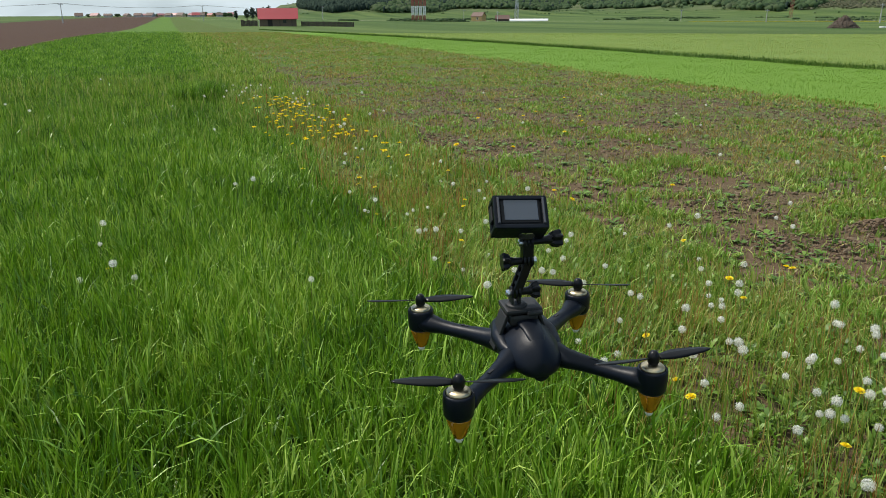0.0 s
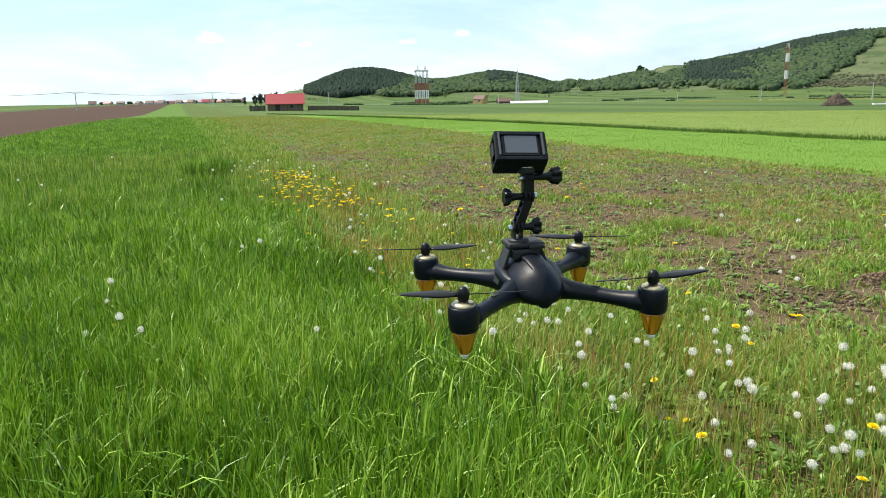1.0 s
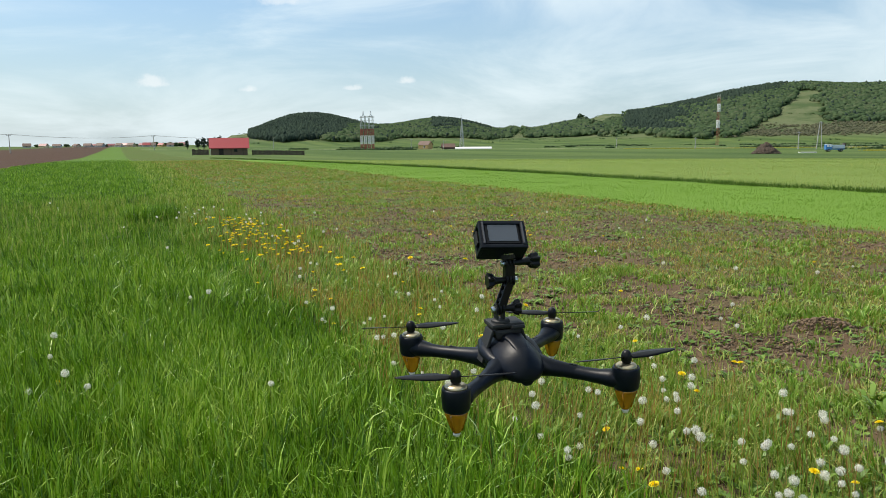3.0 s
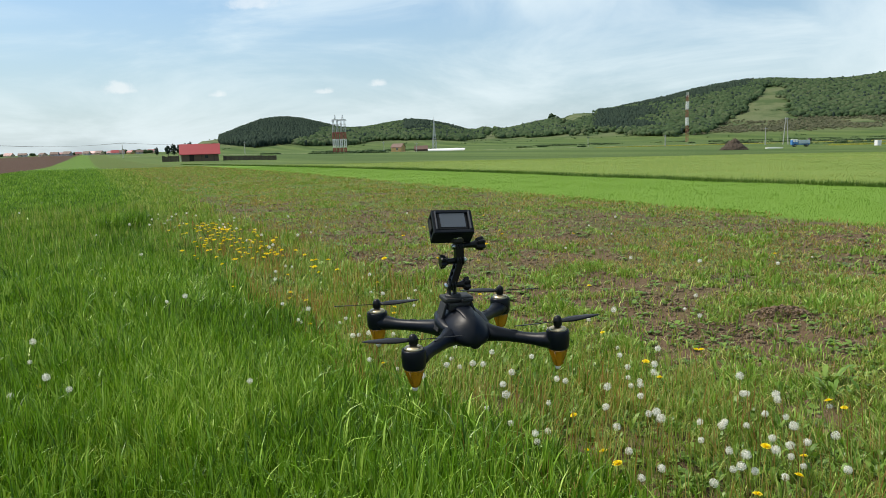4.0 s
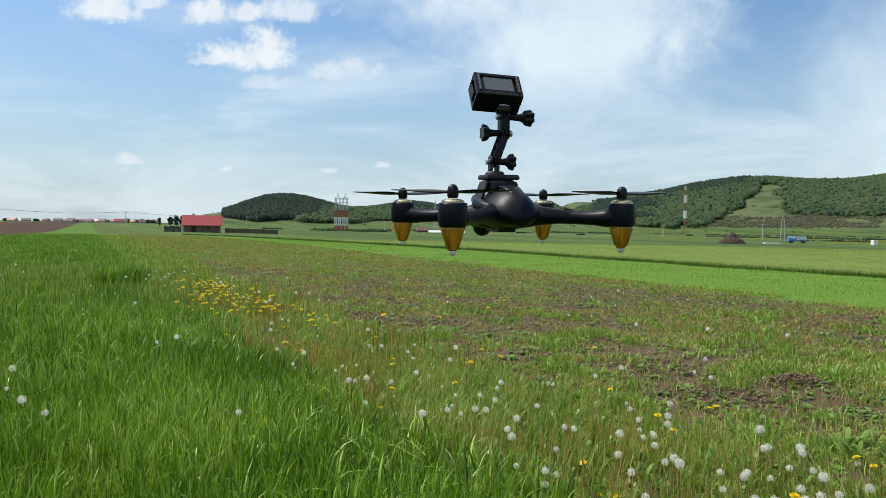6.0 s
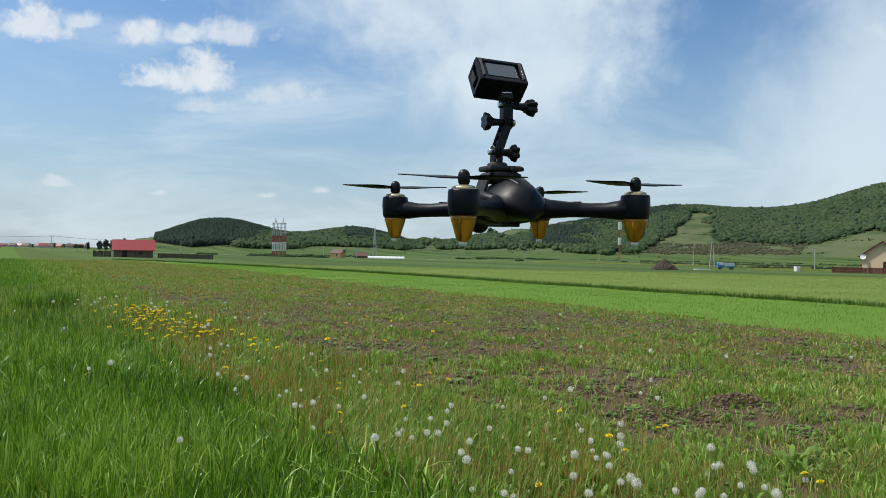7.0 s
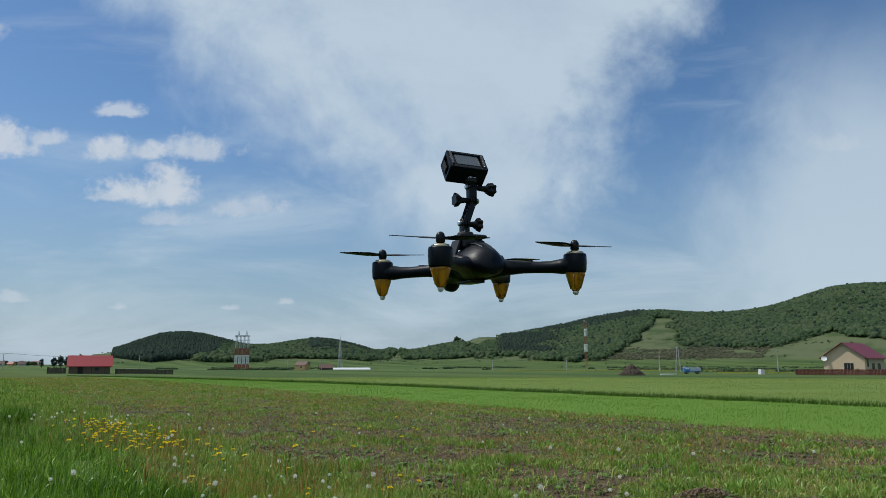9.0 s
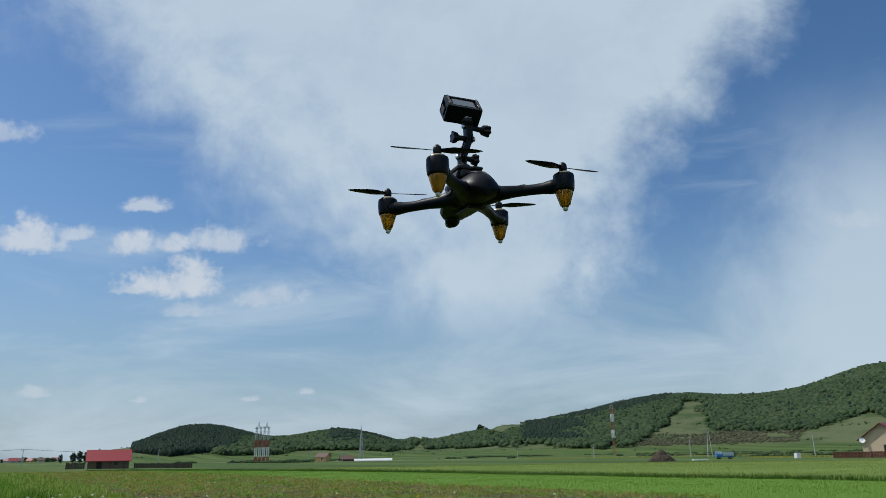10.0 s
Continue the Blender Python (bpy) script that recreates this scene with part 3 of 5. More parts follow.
def build_mount(d):
    """Saddle on the hull, three thumb-screw joints, and the camera in its frame."""
    # saddle with straps down both flanks
    m = new("camera_mount")
    m.matrix_world = DRONE_M
    tagged(m, "black jointed mast with thumb screws strapped to the quadcopter", "camera mount")
    bm = bmesh.new()
    box(bm, -0.004, 0.014, 0.0020, 0.034, 0.040, 0.014, bevel=0.004)
    box(bm, -0.004, 0.012, 0.0125, 0.044, 0.036, 0.0065, bevel=0.0028)
    box(bm, 0.007, -0.008, 0.0115, 0.018, 0.008, 0.005, bevel=0.002)
    for sx in (-1, 1):
        box(bm, 0, 0, 0, 0.004, 0.026, 0.044, Matrix.Translation((-0.004 + sx * 0.0265, 0.012, -0.014)) @ pose(0, 0, 0, 0, -sx * 20, 0), 0.0012)
    part("saddle", bm, RUBBER, m)

    def joint(x, y, z, turn, length, side, screw_mat=BLACK):
        """A hinge with three fins, a nut and a thumb screw that sticks out sideways."""
        bm = bmesh.new()
        for k in (-1, 0, 1):
            lathe(bm, [(0.0072, -0.0014), (0.0078, -0.0008), (0.0078, 0.0008), (0.0072, 0.0014)], 18, Matrix.Translation((x + 0.0044 * k, y, z)) @ pose(0, 0, 0, 0, 90, 0))
        j = part("hinge", bm, BLACK, m)
        bm = bmesh.new()
        R = Matrix.Translation((x, y, z)) @ pose(0, 0, 0, 0, 0, turn) @ pose(0, 0, 0, 0, 90 * side, 0)
        lathe(bm, [(0.0032, 0.004), (0.0040, 0.008), (0.0046, length * 0.55), (0.0062, length * 0.72)], 16, R)
        # lobed grip
        rows = []
        for zz, rr in ((length * 0.68, 0.0055), (length * 0.76, 0.0082), (length * 0.95, 0.0098), (length, 0.0090)):
            rows.append([bm.verts.new(R @ Vector(((rr + 0.0014 * math.cos(6 * q)) * math.cos(q), (rr + 0.0014 * math.cos(6 * q)) * math.sin(q), zz))) for q in np.arange(36) * 2 * math.pi / 36])
        for r0, r1 in zip(rows, rows[1:]):
            for k in range(36):
                bm.faces.new((r0[k], r0[(k + 1) % 36], r1[(k + 1) % 36], r1[k]))
        bm.faces.new(rows[0][::-1]), bm.faces.new(rows[-1])
        part("thumb_screw", bm, screw_mat, j)
        bm = bmesh.new()
        lathe(bm, [(0.0040, -0.0062), (0.0042, -0.0100), (0.0025, -0.0112)], 12, R)
        part("nut", bm, STEEL, j, "bright steel nut")

    joint(-0.012, 0.008, 0.0325, 4, 0.028, 1)
    joint(0.003, 0.011, 0.0690, -3, 0.030, -1)
    joint(0.003, 0.013, 0.0905, 6, 0.041, 1)
    # links between the joints
    bm = bmesh.new()
    lathe(bm, [(0.0125, 0.0160), (0.0120, 0.0182), (0.0105, 0.0196), (0.0090, 0.0200)], 24, Matrix.Translation((-0.010, 0.009, 0)))
    for k in (-1, 1):
        box(bm, -0.012 + 0.0044 * k, 0.0078, 0.0262, 0.0026, 0.013, 0.012, bevel=0.0008)
    part("lower_link", bm, RUBBER, m)
    bm = bmesh.new()
    a, b = Vector((-0.012, 0.008, 0.0325)), Vector((0.003, 0.011, 0.069))
    dr = (b - a)
    M = Matrix.Translation((a + b) / 2) @ dr.to_track_quat("Z", "X").to_matrix().to_4x4()
    for k in (-1, 1):
        box(bm, 0, 0.0042 * k, 0, 0.011, 0.0028, dr.length * 0.98, M, 0.0008)
    for k in (-0.22, 0.05, 0.30):
        box(bm, 0, 0, dr.length * k, 0.009, 0.0085, 0.0045, M, 0.0008)
    part("middle_link", bm, BLACK, m)
    bm = bmesh.new()
    box(bm, 0.003, 0.0125, 0.0800, 0.013, 0.013, 0.022, bevel=0.002)
    part("upper_link", bm, BLACK, m)
    bm = bmesh.new()
    lathe(bm, [(0.0070, 0.0950), (0.0105, 0.0980), (0.0108, 0.1040), (0.0090, 0.1050), (0.0085, 0.1075)], 24, Matrix.Translation((0.001, 0.013, 0)))
    part("swivel_collar", bm, RUBBER, m)
    bm = bmesh.new()
    lathe(bm, [(0.0100, 0.1034), (0.0110, 0.1037), (0.0110, 0.1045), (0.0100, 0.1048)], 24, Matrix.Translation((0.001, 0.013, 0)))
    part("collar_ring", bm, STEEL, m, "bright steel ring")


def build_action_camera(d):
    c = new("action_camera")
    c.matrix_world = DRONE_M @ Matrix.Translation((-0.007, 0.018, 0.1190)) @ pose(0, 0, 0, 0, 0, -5) @ pose(0, 0, 0, -40, 2.8, 0)
    tagged(c, "small black action camera in a protective frame on the mast", "camera")
    W2, H2, D2 = 0.0303, 0.0187, 0.0134
    bm = bmesh.new()
    box(bm, 0, 0, 0, 2 * W2 - 0.006, 2 * D2, 2 * H2 - 0.006, bevel=0.002)
    part("camera_body", bm, BLACK, c)
    # frame: four bars round the back edge, four round the front, posts between
    bm = bmesh.new()
    for y in (-D2 - 0.001, D2 - 0.003):
        for sz in (-1, 1):
            box(bm, 0, y, sz * (H2 - 0.0015), 2 * W2, 0.006, 0.005, bevel=0.0012)
        for sx in (-1, 1):
            box(bm, sx * (W2 - 0.003), y, 0, 0.0065, 0.006, 2 * H2 - 0.002, bevel=0.0012)
    for sx in (-1, 1):
        for sz in (-1, 1):
            box(bm, sx * (W2 - 0.002), -0.001, sz * (H2 - 0.002), 0.005, 2 * D2, 0.005, bevel=0.0012)
    part("frame", bm, CARBON, c)
    bm = bmesh.new()
    box(bm, 0, -D2 - 0.0008, 0.002, 0.044, 0.0016, 0.0290, bevel=0.0005)
    part("bezel", bm, BLACK, c)
    bm = bmesh.new()
    box(bm, 0.0005, -D2 - 0.0018, 0.0028, 0.0385, 0.001, 0.0245, bevel=0.0003)
    part("screen", bm, SCREEN, c, "dark glossy screen")
    for sx in (-1, 1):
        bm = bmesh.new()
        box(bm, sx * 0.0255, -D2 - 0.0045, 0.001, 0.0026, 0.004, 0.031, bevel=0.0008)
        part("rail", bm, RAIL, c, "shiny grey edge strip")
    bm = bmesh.new()
    lathe(bm, [(0.011, 0), (0.011, 0.007), (0.009, 0.009)], 24, Matrix.Translation((0.014, D2, 0.004)) @ pose(0, 0, 0, -90, 0, 0))
    part("lens_barrel", bm, BLACK, c)
    bm = bmesh.new()
    lathe(bm, [(0.004, 0), (0.004, 0.0015)], 16, Matrix.Translation((-0.015, 0, H2 - 0.001)))
    part("shutter_button", bm, STEEL, c)
    bm = bmesh.new()
    box(bm, -W2 + 0.0005, 0.002, 0.004, 0.002, 0.010, 0.018, bevel=0.0006)
    part("side_latch", bm, RUBBER, c)
    bm = bmesh.new()
    box(bm, 0, 0.0, -H2 + 0.0010, 0.054, 0.0235, 0.004, bevel=0.001)
    part("frame_foot", bm, CARBON, c)


quad = build_drone()
build_mount(quad)
build_action_camera(quad)


# ---------------------------------------------------------------- far woods, hills' trees
PHI = (1 + 5 ** 0.5) / 2
ICO_V = np.array([(-1, PHI, 0), (1, PHI, 0), (-1, -PHI, 0), (1, -PHI, 0), (0, -1, PHI), (0, 1, PHI), (0, -1, -PHI), (0, 1, -PHI), (PHI, 0, -1), (PHI, 0, 1), (-PHI, 0, -1), (-PHI, 0, 1)]) / math.hypot(1, PHI)
ICO_F = np.array([(0, 11, 5), (0, 5, 1), (0, 1, 7), (0, 7, 10), (0, 10, 11), (1, 5, 9), (5, 11, 4), (11, 10, 2), (10, 7, 6), (7, 1, 8), (3, 9, 4), (3, 4, 2), (3, 2, 6), (3, 6, 8), (3, 8, 9), (4, 9, 5), (2, 4, 11), (6, 2, 10), (8, 6, 7), (9, 8, 1)])


ICO_DOME = ICO_F[ICO_V[ICO_F][:, :, 2].mean(1) > -0.4]   # without the faces underneath


def clumps(centres, radii, jitter=0.35, rng=None, dome=False):
    """Many small uneven lumps as arrays of vertices and triangles."""
    rng = rng or RNG
    n = len(centres)
    k = 1 + jitter * (rng.random((n, 12, 1)) * 2 - 1)
    q = rng.random(n) * 6.283
    c, s = np.cos(q), np.sin(q)
    v = np.repeat(ICO_V[None], n, 0)
    v = np.stack([v[..., 0] * c[:, None] - v[..., 1] * s[:, None], v[..., 0] * s[:, None] + v[..., 1] * c[:, None], v[..., 2]], 2)
    v = v * k * radii[:, None, :] + centres[:, None, :]
    f = ((ICO_DOME if dome else ICO_F)[None] + 12 * np.arange(n)[:, None, None]).reshape(-1, 3)
    return v.reshape(-1, 3), f


def inside(poly, a, e):
    """Which points lie inside a polygon."""
    hit = np.zeros(len(a), bool)
    for (x0, y0), (x1, y1) in zip(poly, poly[1:] + poly[:1]):
        cross = (y0 > e) != (y1 > e)
        hit ^= cross & (a < (x1 - x0) * (e - y0) / ((y1 - y0) or 1e-9) + x0)
    return hit


CLEARING = [(26.3, 3.35), (27.6, 3.3), (27.35, 2.3), (28.4, 1.55), (28.3, 0.9), (23.4, 0.9), (24.9, 1.92)]
PASTURE = [(33.6, 0.75), (35.9, 1.62), (37.7, 2.30), (39.2, 1.7), (46.0, 1.9), (46.0, -0.5), (33.6, -0.5)]
GLADE = [(34.8, 3.1), (36.5, 4.1), (37.0, 3.8), (35.4, 2.9)]


def woods():
    """Trees on the hillsides: a dark pine plantation on one hill, broadleaf woods with clearings on the others."""
    n = 165000
    az = RNG.uniform(-14.6, 46, n)
    r = np.sqrt(RNG.uniform(760 ** 2, 1480 ** 2, n))
    x, y = r * np.sin(np.radians(az)), r * np.cos(np.radians(az)) - 0.9
    z = land(x, y)
    el = np.degrees(np.arctan2(z - 1.3, r))
    nz = fractal(x / 90, y / 90, 20)
    nz2 = fractal(x / 35, y / 35, 24)
    a = az + 1.6 * (nz2 - 0.5) + RNG.normal(0, 0.12, n)
    e = el + 0.7 * (nz - 0.5) + 0.5 * (nz2 - 0.5) + RNG.normal(0, 0.06, n)
    p = np.zeros(n)
    # the rounded pine hill and the leafy wood next to it
    pine = (az > -13.75) & (a < -5.4 - 1.7 * (1.58 - el)) & (el > np.interp(az, (-13.7, -11.3, -7.0), (0.42, 0.10, 0.5)))
    left = (a > -8.5) & (a < 6.2) & (e > 0.30 + 0.25 * step(az, 3.5, 6.0)) & (el > 0.12)
    left &= ~((a > 5.2) & (el > 0.95))
    # belt under the open ridge
    belt = (a > 7.3) & (a < 15.0) & (e > 0.45) & (e < np.interp(az, (7, 11.2, 12.0, 14.9), (3, 2.2, 1.05, 1.75)))
    right = (az >= 14.7) & (e > np.interp(az, (14.7, 17.5, 20, 22.5, 23.9, 25, 28, 34, 39, 46), (0.60, 0.45, 0.25, 0.4, 0.95, 1.1, 1.25, 1.2, 1.7, 1.9)))
    right &= ~inside(CLEARING, a, e) & ~inside(PASTURE, a, e)
    p[pine | left | belt | right] = 1.0
    p[inside(GLADE, a, e)] *= 0.15
    p[right & (nz2 > 0.70)] *= 0.4
    scrub = (az > 21.5) & (az < 36.0) & (e > 0.30) & (e < 1.32) & ~right & ~inside(PASTURE, a, e - 0.1) & ~(inside(CLEARING, a, e) & (el > 1.0))
    p[scrub] = 0.9 * step(nz2[scrub], 0.25, 0.5)
    # hedges and lone bushes on the terraces
    bushes = (p == 0) & (el > -0.05) & (el < 2.0) & (np.abs(np.sin(r / 24.0)) > 0.985) & (nz2 > 0.50)
    p[bushes] = 0.25
    keep = RNG.random(n) < p
    dark = pine | ((a > 14.6) & (a < 18.6) & (e > 0.6) & (nz > 0.34 + 0.05 * (a - 14.6))) | ((a > 17.6) & (a < 25.0) & (e > 2.2 + 0.14 * (az - 18)) & right) | ((az > 0.0) & (az < 4.5) & (e > 0.9) & (nz2 > 0.45)) | (RNG.random(n) < 0.04)
    size = RNG.uniform(1.8, 4.2, n) * np.where(bushes, 0.28, 1.0) * np.where(dark, 0.9, 1.0)
    for name, mask, mat, label, tall in (("bare_scrub", scrub & keep, SCRUB, "brownish bare scrub along the foot of the hill", 0.7), ("pine_wood", dark & ~scrub & keep, HAZED_CONIFER, "dark pine plantation covering a rounded hill", 1.5), ("broadleaf_wood", ~dark & ~scrub & keep, HAZED_BROADLEAF, "fresh green broadleaf woodland on the hillsides", 1.0)):
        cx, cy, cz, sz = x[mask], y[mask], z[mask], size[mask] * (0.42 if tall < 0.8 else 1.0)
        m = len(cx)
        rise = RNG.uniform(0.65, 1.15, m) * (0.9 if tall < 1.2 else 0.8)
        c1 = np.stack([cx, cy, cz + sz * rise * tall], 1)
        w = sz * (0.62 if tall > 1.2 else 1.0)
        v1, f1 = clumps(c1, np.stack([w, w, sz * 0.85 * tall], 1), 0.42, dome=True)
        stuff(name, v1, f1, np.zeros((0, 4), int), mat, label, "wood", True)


woods()



def hedges():
    """Low broken hedges and unmown balks between the far fields."""
    rows = []
    for deep, x0, x1, n in ((372, -75, -8, 300), (400, 90, 260, 420), (300, 130, 230, 160), (470, -60, 330, 620), (560, -40, 380, 620), (650, 0, 430, 620)):
        x = RNG.uniform(x0, x1, n)
        y = deep - 0.22 * x + RNG.normal(0, 0.7, n)
        k = fractal(x / 26, y / 26, 97) > 0.50
        rows.append(np.stack([x[k], y[k]], 1))
    xy = np.vstack(rows)
    sz = RNG.uniform(0.25, 0.7, len(xy)) * (0.5 + 1.1 * fractal(xy[:, 0] / 9, xy[:, 1] / 9, 98))
    c = np.stack([xy[:, 0], xy[:, 1], land(xy[:, 0], xy[:, 1]) + sz * 0.4], 1)
    v, f = clumps(c, np.stack([sz * 1.5, sz * 1.5, sz], 1), 0.5)
    stuff("field_hedges", v, f, np.zeros((0, 4), int), HAZED_BROADLEAF, "low broken hedges between the far fields", "hedge", True)


hedges()
BARK = plain("tree_bark", (0.085, 0.062, 0.045), 0.9, 0, 0.3, 8)


def tree(az, dist, height, spread, mat, label, cat="tree", seed=0, group=""):
    """A tapered trunk with limbs and a crown of many small clumps."""
    rng = np.random.default_rng(seed)
    x, y, z = at(az, dist)
    t = thing("tree", x, y, z - 0.1, rng.uniform(0, 360), label, cat, group)
    bm = bmesh.new()
    tube(bm, [((0, 0, 0), 0.05 * height, 0.05 * height), ((0.02 * height, 0, 0.3 * height), 0.03 * height, 0.03 * height), ((0, 0.02 * height, 0.85 * height), 0.008 * height, 0.008 * height)], 8)
    for k in range(6):
        q, b = k * 1.1 + rng.random(), height * (0.25 + 0.09 * k)
        tube(bm, [((0, 0, b), 0.014 * height, 0.014 * height), ((math.cos(q) * spread * 0.7, math.sin(q) * spread * 0.7, b + 0.18 * height), 0.004 * height, 0.004 * height)], 6)
    part("trunk", bm, BARK, t)
    n = 220
    d = rng.normal(size=(n, 3))
    d /= np.linalg.norm(d, axis=1)[:, None]
    k = rng.uniform(0.35, 1.0, (n, 1)) ** 0.6
    c = d * k * np.array([spread, spread, height * 0.44]) * rng.uniform(0.75, 1.1, (n, 1)) + np.array([0, 0, height * 0.55])
    rad = np.repeat(rng.uniform(0.10, 0.2, (n, 1)) * spread, 3, 1) * np.array([1.2, 1.2, 0.8])
    v, f = clumps(c, rad, 0.45, rng)
    me = bpy.data.meshes.new("crown")
    me.from_pydata(v.tolist(), [], f.tolist())
    me.materials.append(mat)
    o = new("crown", me)
    o.parent = t
    return t


tree(11.3, 1440, 16, 7.5, HAZED_BROADLEAF, "lone spreading tree standing on the ridge line", seed=1)
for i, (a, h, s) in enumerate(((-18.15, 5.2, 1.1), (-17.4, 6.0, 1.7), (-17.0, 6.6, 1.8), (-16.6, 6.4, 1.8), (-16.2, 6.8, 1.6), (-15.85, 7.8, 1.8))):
    tree(a, 430 + 6 * i, h, s, HAZED_CONIFER, "dark conifer behind the red-roofed barn", seed=10 + i, group="conifers behind the barn")
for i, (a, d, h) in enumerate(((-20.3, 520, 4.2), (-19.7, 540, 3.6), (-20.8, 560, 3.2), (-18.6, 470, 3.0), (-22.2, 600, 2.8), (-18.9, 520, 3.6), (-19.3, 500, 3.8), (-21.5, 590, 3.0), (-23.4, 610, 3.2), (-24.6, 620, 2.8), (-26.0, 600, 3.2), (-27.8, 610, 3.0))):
    tree(a, d * 2.1, h * 1.5, h * 1.3, HAZED_BROADLEAF, "rounded bushy tree beside the village houses", seed=30 + i, group="village trees")

# ---------------------------------------------------------------- barn, tower, houses and other far things
RED_ROOF = plain("red_sheet_roof", (0.27, 0.014, 0.020), 0.45, 0, 0.15, 3, 0.1)
MAROON = plain("maroon_roof_tiles", (0.17, 0.020, 0.034), 0.55, 0, 0.2, 3, 0.2)
BROWN_ROOF = plain("brown_roof_tiles", (0.115, 0.064, 0.048), 0.7, 0, 0.2, 3, 0.2)
BARN_WOOD = plain("barn_wall_boards", (0.120, 0.088, 0.060), 0.85, 0, 0.3, 4, 0.2)
DARK_WOOD = plain("weathered_dark_boards", (0.060, 0.046, 0.036), 0.85, 0, 0.3, 4, 0.2)
RED_WOOD = plain("red_brown_fence_boards", (0.125, 0.034, 0.022), 0.7, 0, 0.25, 4, 0.2)
BEIGE = plain("beige_render", (0.56, 0.43, 0.29), 0.85, 0, 0.08, 2, 0.1)
YELLOW = plain("ochre_render", (0.55, 0.36, 0.15), 0.85, 0, 0.1, 2, 0.1)
WHITE = plain("white_paint", (0.75, 0.75, 0.74), 0.5, 0, 0.06, 2)
RED = plain("red_tower_paint", (0.30, 0.060, 0.046), 0.5, 0, 0.15, 1)
GREY = plain("galvanised_steel", (0.45, 0.46, 0.47), 0.5, 0.4, 0.15, 1)
CONCRETE = plain("concrete_pole", (0.42, 0.41, 0.39), 0.85, 0, 0.12, 2)
BLUE = plain("blue_truck_paint", (0.045, 0.19, 0.48), 0.4, 0, 0.12, 3)
TIPPER = plain("pale_grey_tipper_steel", (0.46, 0.54, 0.62), 0.5, 0.2, 0.15, 3)
TYRE = plain("black_tyre_rubber", (0.015, 0.015, 0.015), 0.9, 0, 0.2, 9)
PANE = plain("dark_window_glass", (0.020, 0.024, 0.028), 0.1, 0, 0.1, 3)
FILM = plain("white_tunnel_film", (0.72, 0.73, 0.73), 0.4, 0, 0.05, 1)
PILE = plain("dug_earth", (0.055, 0.040, 0.028), 0.95, 0, 0.35, 1.5, 0.5)


def prism_roof(bm, w, d, eave, ridge, over=0.4, thick=0.14):
    """Two roof slabs with the ridge along x."""
    for sy in (-1, 1):
        run = d / 2 + over
        drop = (ridge - eave) / (d / 2) * over
        a = [(-w / 2 - over, 0, ridge), (w / 2 + over, 0, ridge), (w / 2 + over, sy * run, eave - drop), (-w / 2 - over, sy * run, eave - drop)]
        lo = [bm.verts.new(p) for p in a]
        hi = [bm.verts.new((p[0], p[1], p[2] + thick)) for p in a]
        bm.faces.new(lo), bm.faces.new(hi)
        for i in range(4):
            bm.faces.new((lo[i], lo[(i + 1) % 4], hi[(i + 1) % 4], hi[i]))
    return bm


def gable_walls(bm, w, d, eave, ridge):
    """A house body with pointed ends, ridge along x."""
    pts = [(-w / 2, -d / 2, 0), (-w / 2, d / 2, 0), (-w / 2, d / 2, eave), (-w / 2, 0, ridge), (-w / 2, -d / 2, eave)]
    a = [bm.verts.new(p) for p in pts]
    b = [bm.verts.new((-p[0], p[1], p[2])) for p in pts]
    bm.faces.new(a), bm.faces.new(b[::-1])
    for i in range(5):
        bm.faces.new((a[i], a[(i + 1) % 5], b[(i + 1) % 5], b[i]))
    return bm


def window(parent, x, y, z, w, h, axis, frame_mat=WHITE, panes=2):
    """Window with a frame proud of the wall and separate panes; axis: which way it faces."""
    o = new("window")
    o.parent = parent
    o.matrix_local = Matrix.Translation((x, y, z)) @ pose(0, 0, 0, 0, 0, {"-y": 0, "+y": 180, "-x": -90, "+x": 90}[axis])
    bm = bmesh.new()
    for sx in (-1, 1):
        box(bm, sx * (w / 2 + 0.04), -0.03, 0, 0.10, 0.10, h + 0.2)
        box(bm, 0, -0.03, sx * (h / 2 + 0.04), w, 0.10, 0.10)
    part("window_frame", bm, frame_mat, o)
    for k in range(panes):
        bm = bmesh.new()
        pw = w / panes
        box(bm, -w / 2 + pw * (k + 0.5), -0.02, 0, pw - 0.08, 0.04, h)
        part("pane", bm, PANE, o)


def house(name, az, dist, rz, w, d, eave, ridge, wall, roof, label, cat="house", group="", windows=(), over=0.4):
    x, y, z = at(az, dist)
    h = thing(name, x, y, z - 0.05, rz, label, cat, group)
    part("wall", gable_walls(bmesh.new(), w, d, eave, ridge), wall, h)
    part("roof", prism_roof(bmesh.new(), w, d, eave, ridge, over), roof, h)
    for args in windows:
        window(h, *args)
    return h


# barn with the long slope of its roof towards the fields
barn = house("barn", -15.2, 203, 15, 9.1, 6.0, 2.1, 4.35, BARN_WOOD, RED_ROOF, "low dark wooden barn with a bright red roof", "barn", over=0.5)
bm = bmesh.new()
box(bm, -2.0, -3.03, 0.95, 1.1, 0.08, 1.9)
part("door", bm, plain("black_barn_door", (0.02, 0.017, 0.014), 0.9), barn)
bm = bmesh.new()
box(bm, 1.6, -3.03, 1.2, 0.8, 0.08, 0.7)
part("hatch", bm, PANE, barn)
for k in (-1, 0, 1):
    bm = bmesh.new()
    box(bm, k * 3.0 + 0.4, -3.05, 1.0, 0.16, 0.12, 2.0)
    part("post", bm, DARK_WOOD, barn)
bm = bmesh.new()
box(bm, -4.75, -2.2, 1.15, 0.2, 0.2, 2.3)
part("porch_post", bm, WHITE, barn, "pale porch post")


